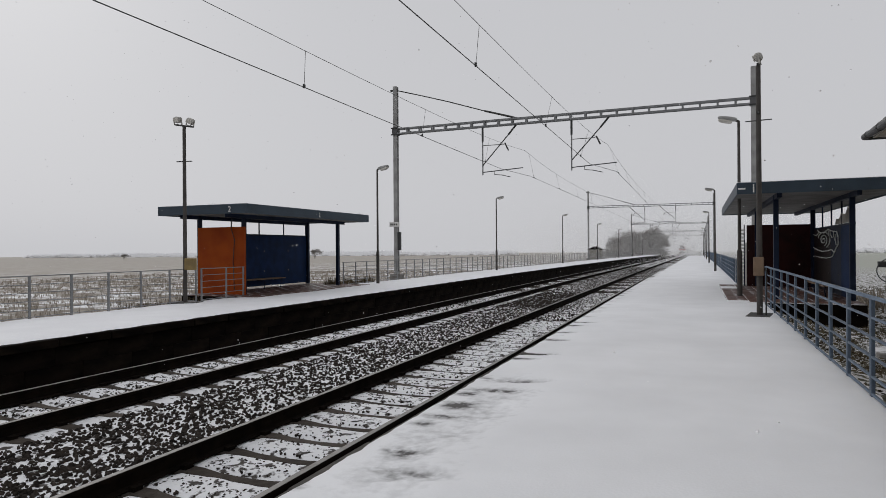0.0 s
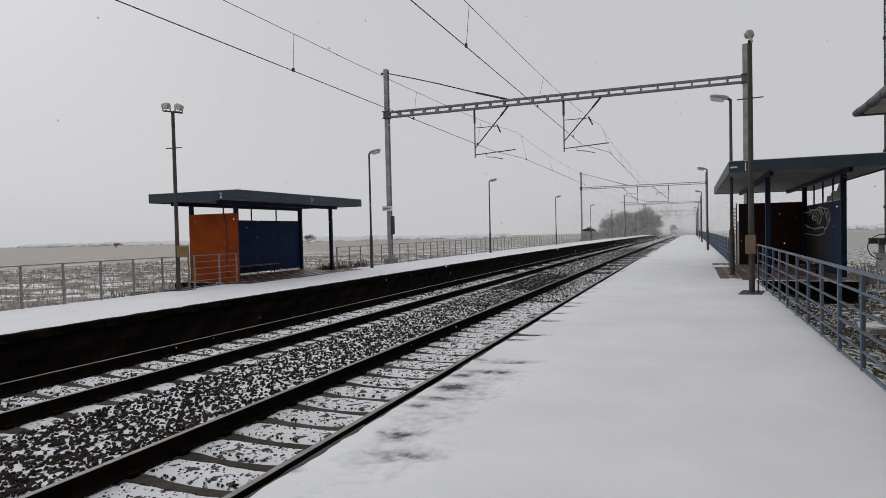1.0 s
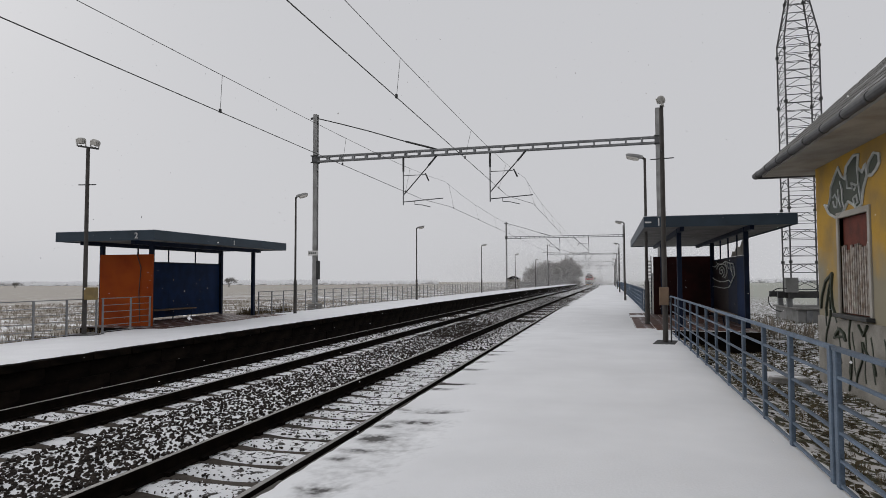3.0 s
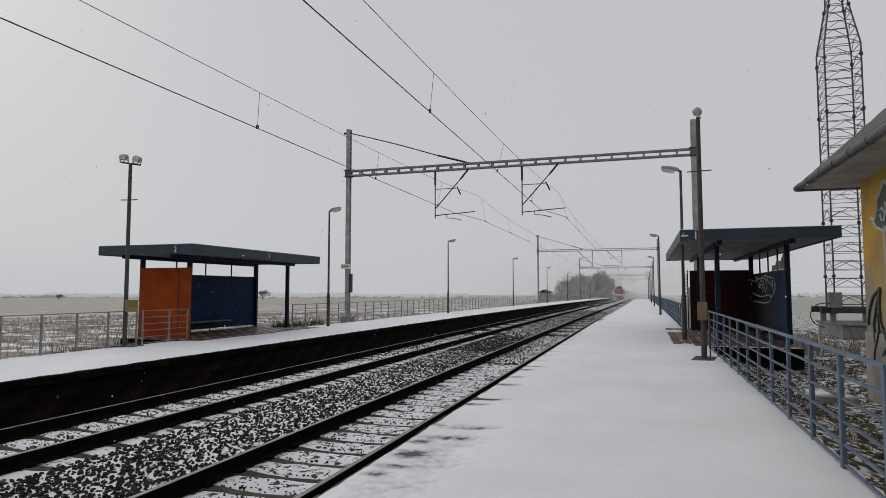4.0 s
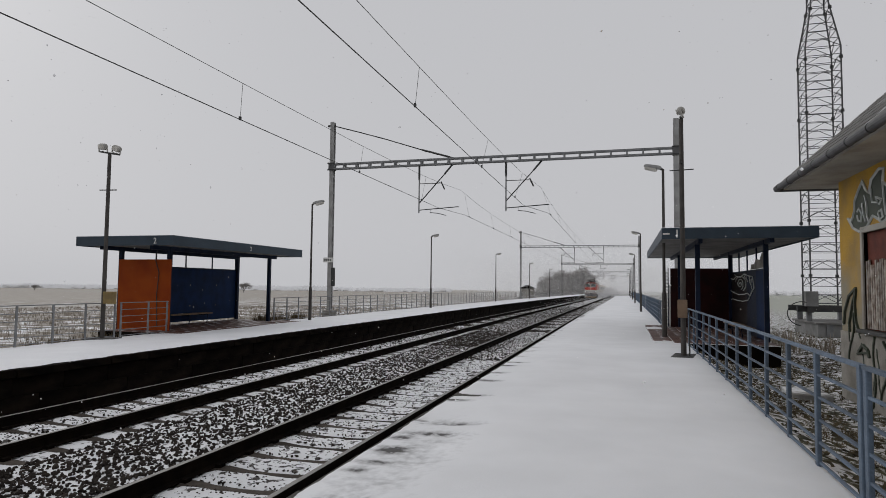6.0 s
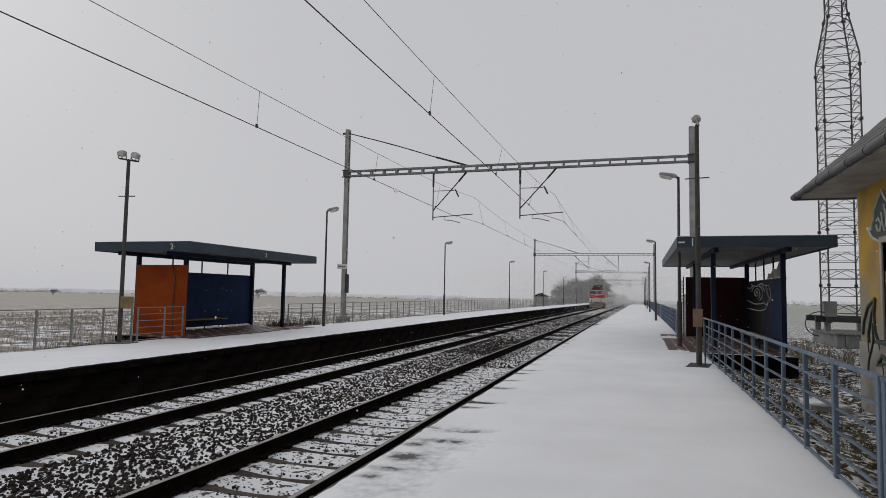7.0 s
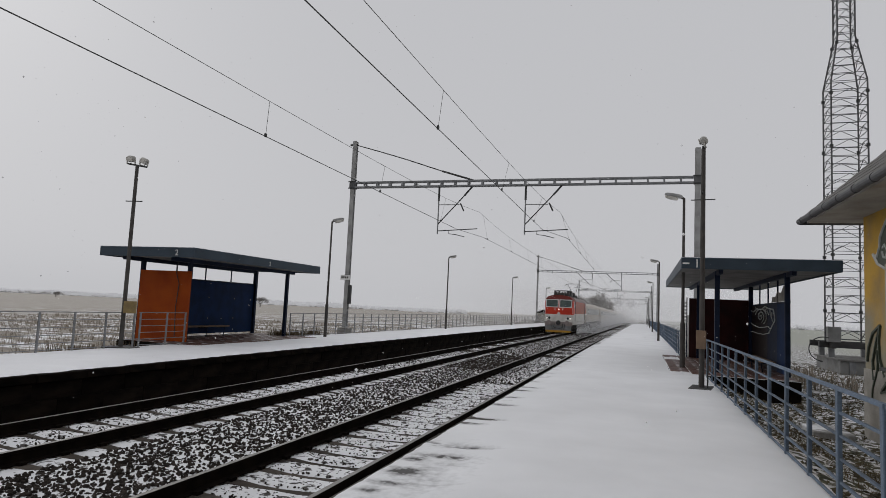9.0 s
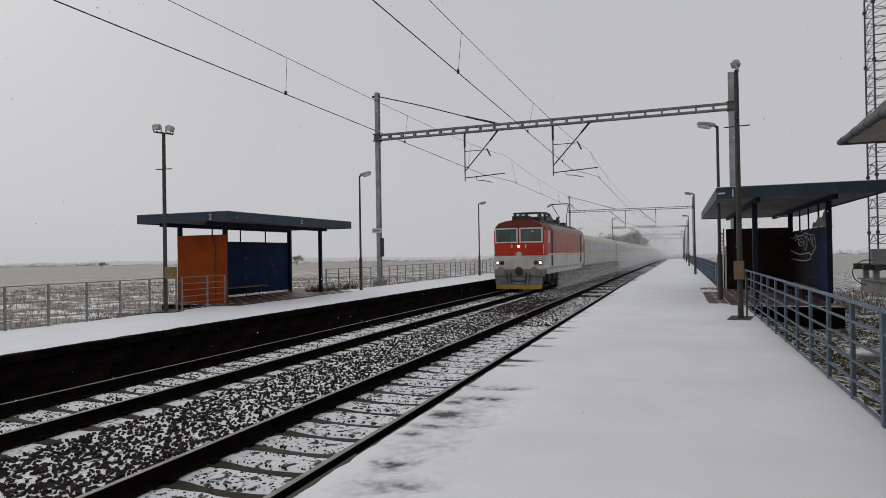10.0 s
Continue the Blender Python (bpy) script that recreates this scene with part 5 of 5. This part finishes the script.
    part("folded_arm", path(B(), [(-0.75, 2.3, 3.94), (0.75, 2.3, 3.94), (0.75, 4.3, 4.0), (-0.75, 4.3, 4.0), (-0.75, 2.3, 3.94)], 0.035), m_dark, t)
    part("collector_head", path(B(), [(-0.95, 4.5, 3.92), (-0.7, 4.5, 4.04), (0.7, 4.5, 4.04), (0.95, 4.5, 3.92)], 0.035), m_dark, t)
    for k in range(7):
        part("roof_box", bevel(box(B(), 0.2 - 0.9 * (k % 2), 0.75 - 0.9 * (k % 2), 3.0 + 1.4 * k, 3.7 + 1.4 * k, 3.5, 3.74 + 0.08 * (k % 3)), 0.04), m_dark, t)
    for k in range(6):
        part("insulator", tube(B(), (0.55 - 1.1 * (k % 2), 3.2 + 1.6 * k, 3.52), (0.55 - 1.1 * (k % 2), 3.2 + 1.6 * k, 4.0), 0.14, 0.09, 10), m_dark, t)
    part("roof_bar", path(B(), [(0.55, 2.8, 3.98), (0.55, 7.0, 4.02), (-0.5, 9.0, 4.0), (-0.5, 12.0, 4.0)], 0.03), m_dark, t)
    # folded and raised pantographs
    folded = part("pantograph", path(B(), [(-0.6, 2.4, 3.98), (-0.6, 4.2, 4.05), (0.6, 4.2, 4.05), (0.6, 2.4, 3.98), (-0.6, 2.4, 3.98)], 0.03), m_dark, t, "folded pantograph")
    up = path(B(), [(-0.5, 12.6, 3.7), (-0.25, 14.0, 4.55), (-0.6, 12.9, 5.42)], 0.03)
    path(up, [(0.5, 12.6, 3.7), (0.25, 14.0, 4.55), (0.6, 12.9, 5.42)], 0.03)
    for y in (12.75, 13.05):
        path(up, [(-0.95, y, 5.30), (-0.7, y, 5.46), (-0.5, y, 5.50), (0.5, y, 5.50), (0.7, y, 5.46), (0.95, y, 5.30)], 0.025)
    part("pantograph", up, m_dark, t, "raised pantograph touching the wire")
    for y in (3.4, 11.2):
        make_bogie(t, y, 0.62, 3.0)
    part("equipment_box", bevel(box(B(), -1.2, 1.2, 6.4, 9.6, 0.45, 1.06), 0.03), m_under, t)
    return t


def make_coach(colour, label):
    c = thing("passenger_coach", label, "railway coach", "coaches of the train", at=pose(T2, 60, 0))
    w, n = 1.42, 25.6
    part("body", ring_body([(0, 0.98), (w - 0.05, 0.98), (w, 1.1), (w, 2.75), (w - 0.05, 3.02), (w - 0.28, 3.28), (w - 0.7, 3.42), (0, 3.5)], 0.3, n, 0.015), colour, c)
    for s in (-1, 1):
        band = part("window_band", box(B(), s * (w + 0.004) - 0.006, s * (w + 0.004) + 0.006, 2.4, n - 2.2, 1.95, 2.72), m_band, c, "grey window band")
        for k in range(11):
            y = 3.0 + k * 1.86
            part("window", box(B(), s * (w + 0.014) - 0.005, s * (w + 0.014) + 0.005, y, y + 1.2, 2.02, 2.64), m_paleglass, band)
        for y in (1.0, n - 1.6):
            part("door", box(B(), s * (w + 0.004) - 0.006, s * (w + 0.004) + 0.006, y, y + 0.8, 1.1, 2.9), m_band, c, "grey coach door")
    part("gangway", box(B(), -0.6, 0.6, 0.0, 0.3, 1.1, 3.2), m_dark, c, "black rubber gangway")
    part("underframe", box(B(), -1.1, 1.1, 5.5, n - 5.5, 0.5, 0.976), m_under, c)
    for y in (3.2, n - 3.0):
        make_bogie(c, y, 0.46, 2.5)
    return c


loco = make_loco()
# the true proportions: a little taller and shorter
grow, done = Matrix.Translation((0, 0, -0.09)) @ Matrix.Diagonal((1.0, 0.91, 1.10, 1)), set()
for ob in loco.children_recursive:
    if not ob.name.startswith(("pantograph", "bogie", "side_frame", "axle_box", "wheel")) and ob.data.name not in done:
        ob.data.transform(grow)
        done.add(ob.data.name)
coaches = [make_coach(m_coach, "pale grey express coach with a darker window band")]
for k in range(5):
    coaches.append(copy_thing(coaches[0], pose(T2, 80 + 26 * k, 0)))
red_coach = make_coach(m_red, "red express coach with a grey window band")
coaches.append(red_coach)


def make_plume():
    """Snow whirled up along the train: a drift of loose flakes that travels with it."""
    rng = random.Random(11)
    verts, faces = [], []
    for _ in range(230000):
        y = 3 + 150 * rng.random() ** 1.15
        grow = min(1.0, 0.22 + y / 55)
        side = 1 if rng.random() < 0.72 else -1
        x = side * (1.46 + abs(rng.gauss(0, 1.0)) * grow * 0.8)
        z = -0.1 + abs(rng.gauss(0, 1.0)) * (0.35 + 0.75 * grow)
        s = rng.uniform(0.006, 0.018) * (1 + y / 140)
        o = len(verts)
        for _k in range(4):
            verts.append((x + rng.uniform(-s, s), y + rng.uniform(-s, s), z + rng.uniform(-s, s)))
        faces.extend(((o, o + 1, o + 2), (o, o + 2, o + 3)))
    for _ in range(140000):
        y = 42 + 125 * rng.random()
        k = (y - 42) / 125
        x = 1.5 + abs(rng.gauss(0, 1.0)) * (0.5 + 1.3 * k)
        z = abs(rng.gauss(0, 1.0)) * (0.9 + 1.9 * k)
        s = rng.uniform(0.012, 0.030)
        o = len(verts)
        for _k in range(4):
            verts.append((x + rng.uniform(-s, s), y + rng.uniform(-s, s), z + rng.uniform(-s, s)))
        faces.extend(((o, o + 1, o + 2), (o, o + 2, o + 3)))
    me = bpy.data.meshes.new("snow_plume")
    me.from_pydata(verts, [], faces)
    me.materials.append(m_flake)
    return tagged(new("snow_plume", me), "powder snow whirled up along the running train", "snow", kind="stuff")


plume = make_plume()


# ---------------------------------------------------------------- trees, stubble, distance
def bare_tree(seed, height):
    """A bare winter tree: tapered limbs that fork into a haze of twigs."""
    rng = random.Random(seed)
    trunk, crown = B(), B()

    def grow(p, d, length, r, depth):
        q = p + d * length
        tube(trunk if depth < 2 else crown, p, q, r, r * 0.62, 6 if depth < 2 else 3)
        if depth >= 5:
            return
        n = 4 if depth < 4 else 5
        for _ in range(n):
            nd = (d + V((rng.gauss(0, 0.48), rng.gauss(0, 0.48), rng.gauss(0.12, 0.3)))).normalized()
            grow(p + d * length * rng.uniform(0.55, 1.0), nd, length * rng.uniform(0.6, 0.86), max(r * 0.58, 0.018), depth + 1)

    for _ in range(3):
        grow(V((rng.uniform(-0.5, 0.5), rng.uniform(-0.5, 0.5), -0.4)), V((rng.gauss(0, 0.2), rng.gauss(0, 0.2), 1)).normalized(), height * 0.30, height * 0.020, 0)
    t = thing("bare_tree", "bare bushy tree in winter beside the line, twigs coloured pale for haze", "tree", "trees by the line")
    part("trunk", trunk, m_twig, t)
    part("crown", crown, m_twig, t)
    return t


kinds = [bare_tree(5, 11.5), bare_tree(8, 10.5), bare_tree(21, 11.0)]
spots = [(-10.5, 200, 1.05), (-14.5, 204, 1.07), (-18.8, 208, 0.83), (-8.5, 215, 0.88), (-12.2, 220, 1.16), (-21.5, 214, 0.68), (-16.4, 226, 1.05), (-9.5, 232, 0.81),
         (-23.5, 222, 0.61), (-11.0, 245, 0.98), (-13.5, 198, 0.81)]
low = [(-9.0, 196, 0.73), (-12.2, 195, 0.76), (-16.2, 198, 0.73), (-20.1, 201, 0.63), (-10.8, 209, 0.85), (-14.8, 211, 0.85), (-7.5, 206, 0.61), (-18.2, 216, 0.81), (-22.5, 208, 0.51),
       (-6.8, 220, 0.49), (-25.2, 210, 0.41)]
for k, (x, y, s) in enumerate(spots):
    if k < 3:
        kinds[k].matrix_basis = pose(x, y, -0.3 + grade(y), 0, 0, 40 * k)
        kinds[k].scale = (s, s, s)
    else:
        o = copy_thing(kinds[k % 3], pose(x, y, -0.3 + grade(y), 0, 0, 77 * k))
        o.scale = (s, s, s)
for k, (x, y, s) in enumerate(low):
    o = copy_thing(kinds[(k + 1) % 3], pose(x, y, -3.6 * s + grade(y), 0, 0, 131 * k))
    o.scale = (s, s, s)
    tagged(o, "low bare thicket in winter beside the line, twigs coloured pale for haze")
hut = thing("trackside_hut", "small dark trackside hut with a pitched roof", "hut")
part("walls", box(B(), -21.5, -18.5, 158, 161, -1.1, 1.5), m_plinth, hut)
part("roof", extrude(B(), [(-21.9, 1.5), (-18.1, 1.5), (-20.0, 2.4)], 157.6, 161.4), m_face, hut)


def far_hedge(name, x0, x1, y, h, seed):
    """A far belt of woodland: many small clumps with an uneven top."""
    rng = random.Random(seed)
    verts, faces = [], []
    n = int(abs(x1 - x0) / 0.5)
    for k in range(n):
        x = x0 + (x1 - x0) * rng.random()
        top = h * (0.45 + 0.55 * abs(noise.noise(V((x * 0.02, seed, 0))))) * rng.uniform(0.6, 1.1)
        for _ in range(6):
            o = len(verts)
            c = V((x + rng.gauss(0, 1.5), y + rng.gauss(0, 6), top * rng.random() - 0.0062 * math.hypot(x, y) - 0.6))
            s = rng.uniform(1.2, 2.6)
            for d in ((s, 0, 0), (-s, 0, 0), (0, s, 0), (0, -s, 0), (0, 0, s), (0, 0, -s)):
                verts.append(tuple(c + V(d)))
            for f in ((0, 2, 4), (2, 1, 4), (1, 3, 4), (3, 0, 4), (2, 0, 5), (1, 2, 5), (3, 1, 5), (0, 3, 5)):
                faces.append([o + i for i in f])
    me = bpy.data.meshes.new(name)
    me.from_pydata(verts, [], faces)
    me.materials.append(m_hazewood)
    return tagged(new(name, me), "far belt of bare woodland on the horizon", "woodland", kind="stuff")


far_hedge("far_woodland", -520, -130, 470, 3.6, 1)
far_hedge("far_woodland", -900, -300, 620, 7, 2)
far_hedge("far_woodland", 60, 500, 640, 7, 3)
lone = copy_thing(kinds[1], pose(-152, 232, -1.75))
lone.scale = (0.62, 0.62, 0.55)
tagged(lone, "lone round bush far out in the field")
low = copy_thing(kinds[1], pose(-276.0, 240, -2.3))
low.scale = (0.55, 0.55, 0.36)
tagged(low, "low bare bush alone in the stubble field")


def tufts(name, count, area, mat, size, blades, label, category, seed, rows=0.0, keep=None, base=None):
    rng = random.Random(seed)
    verts, faces = [], []
    x0, x1, y0, y1 = area
    for _ in range(count):
        x, y = rng.uniform(x0, x1), y0 + (y1 - y0) * rng.random() ** 1.2
        if rows:
            x = round(x / rows) * rows + rng.gauss(0, 0.05)
        if keep and not keep(x, y):
            continue
        z = ground_height(x, y) if base is None else base
        for _b in range(blades):
            a, lean = rng.random() * math.tau, rng.uniform(0.1, 0.7)
            h = size * rng.uniform(0.4, 1.1)
            w = size * 0.05
            bx, by = x + rng.gauss(0, size * 0.2), y + rng.gauss(0, size * 0.2)
            o = len(verts)
            verts.extend(((bx - w * math.sin(a), by + w * math.cos(a), z - 0.02), (bx + w * math.sin(a), by - w * math.cos(a), z - 0.02),
                          (bx + h * lean * math.cos(a), by + h * lean * math.sin(a), z + h)))
            faces.append((o, o + 1, o + 2))
    me = bpy.data.meshes.new(name)
    me.from_pydata(verts, [], faces)
    me.materials.append(mat)
    return tagged(new(name, me), label, category, kind="stuff")


tufts("stubble", 10000, (-46, -12.0, 4, 60), m_straw, 0.26, 4, "pale maize stubble standing in thin snow", "stubble", 4, rows=0.7)
tufts("dead_grass", 2600, (-11.9, -9.8, 2, 90), m_grass, 0.45, 6, "dead brown grass and weeds behind the fence", "grass", 5)
tufts("verge_grass", 7500, (5.9, 14.0, 2.5, 34), m_grass, 0.09, 7, "matted dead grass and leaves poking through snow", "grass", 6,
      keep=lambda x, y: not (x > 7.7 and y < 13) and not (5.6 < x < 7.7 and 17 < y < 26))
def litter(name, count, area, label, seed, keep):
    """Fallen leaves, each a small curled blade of four corners, lying about at all angles."""
    rng = random.Random(seed)
    verts, faces = [], []
    while len(faces) < count * 2:
        x, y = rng.uniform(area[0], area[1]), rng.uniform(area[2], area[3])
        if not keep(x, y) or noise.noise(V((x * 1.3, y * 1.3, 8))) < rng.uniform(-0.6, 0.3):
            continue
        z, a, s = ground_height(x, y) + 0.012, rng.random() * math.tau, rng.uniform(0.022, 0.055)
        u, w = V((math.cos(a), math.sin(a), rng.uniform(-0.3, 0.5))) * s, V((-math.sin(a), math.cos(a), rng.uniform(-0.3, 0.5))) * s * 0.6
        c, o = V((x, y, z + 0.02)), len(verts)
        verts.extend(tuple(v) for v in (c - u, c - w * 0.9, c + u, c + w + V((0, 0, s * 0.3))))
        faces.extend(((o, o + 1, o + 2), (o, o + 2, o + 3)))
    me = bpy.data.meshes.new(name)
    me.from_pydata(verts, [], faces)
    me.materials.append(m_leaf)
    return tagged(new(name, me), label, "leaves", kind="stuff")


litter("leaf_litter", 3000, (5.6, 9.6, 3.0, 20.0), "wet brown leaves strewn over thin snow", 12, lambda x, y: not (x > 7.7 and y < 13.1) and not (x < 7.7 and y > 16.9))
tufts("tall_weeds", 60, (8.4, 10.2, 21, 27), m_straw, 0.55, 4, "tall dry weeds beside the shelter", "weeds", 7)


tufts("weed_clump", 46, (-9.95, -9.48, 21.2, 25), m_grass, 0.42, 9, "dark dead weeds along the platform edge", "weeds", 8, base=PZ - 0.08)
tufts("weed_clump", 30, (-9.75, -9.35, 11.5, 14.4), m_grass, 0.22, 9, "dark dead weeds at the foot of the pole", "weeds", 9, base=PZ - 0.08)


# ---------------------------------------------------------------- falling snow
def make_flakes():
    rng = random.Random(17)
    verts, faces = [], []
    for _ in range(9000):
        c = V((rng.uniform(-22, 34), rng.uniform(2.2, 26), rng.uniform(-1, 24)))
        s = rng.uniform(0.004, 0.011)
        o = len(verts)
        for d in ((s, 0, 0), (-s, 0, 0), (0, s, 0), (0, -s, 0), (0, 0, s), (0, 0, -s)):
            verts.append(tuple(c + V(d)))
        for f in ((0, 2, 4), (2, 1, 4), (1, 3, 4), (3, 0, 4), (2, 0, 5), (1, 2, 5), (3, 1, 5), (0, 3, 5)):
            faces.append([o + i for i in f])
    me = bpy.data.meshes.new("falling_snow")
    me.from_pydata(verts, [], faces)
    me.materials.append(m_flake)
    return tagged(new("falling_snow", me), "sparse snowflakes drifting down on the wind", "snow", kind="stuff")


flakes = make_flakes()


def make_shower():
    """The snow shower along the line: fine clumps of flakes whose number veils what lies far off."""
    rng = np.random.default_rng(23)
    n = 620000
    y = 55 + 330 * rng.random(n) ** 0.8
    c = np.stack([-6 + 13 * rng.standard_normal(n) * (0.5 + y / 160), y, -0.6 - 0.004 * y + 15 * rng.random(n) ** 1.5], 1)
    # clumps grow with distance, oversized to stand in for the haze
    size = 0.00033 * y * rng.uniform(0.7, 1.2, n)
    v = (c[:, None, :] + rng.uniform(-1, 1, (n, 3, 3)) * size[:, None, None]).reshape(-1, 3)
    me = bpy.data.meshes.new("snow_shower")
    me.vertices.add(3 * n)
    me.vertices.foreach_set("co", v.astype(np.float32).ravel())
    me.loops.add(3 * n)
    me.loops.foreach_set("vertex_index", np.arange(3 * n, dtype=np.int32))
    me.polygons.add(n)
    me.polygons.foreach_set("loop_start", np.arange(0, 3 * n, 3, dtype=np.int32))
    me.update(calc_edges=True)
    me.materials.append(m_flake)
    return tagged(new("snow_shower", me), "dense fine snowfall further down the line, standing in for haze", "snow", kind="stuff")


shower = make_shower()


# ---------------------------------------------------------------- what moves
def motions():
    speed, last = 30.8, 32.75
    times = [0.5 * k for k in range(21)]

    def along(t, back):
        y = last + speed * (10.0 - t) + back
        return pose(T2, y, grade(y))

    walk(loco, [(t, along(t, 0)) for t in times])
    for k, c in enumerate(coaches):
        walk(c, [(t, along(t, 15.1 + 26.1 * k)) for t in times])
    walk(plume, [(t, along(t, 0)) for t in times])
    walk(shower, [(t, pose(-0.6 * t, -0.1 * t, 0)) for t in times])
    walk(flakes, [(t, pose(-1.5 * t, -0.1 * t, -1.3 * t)) for t in times])


motions()
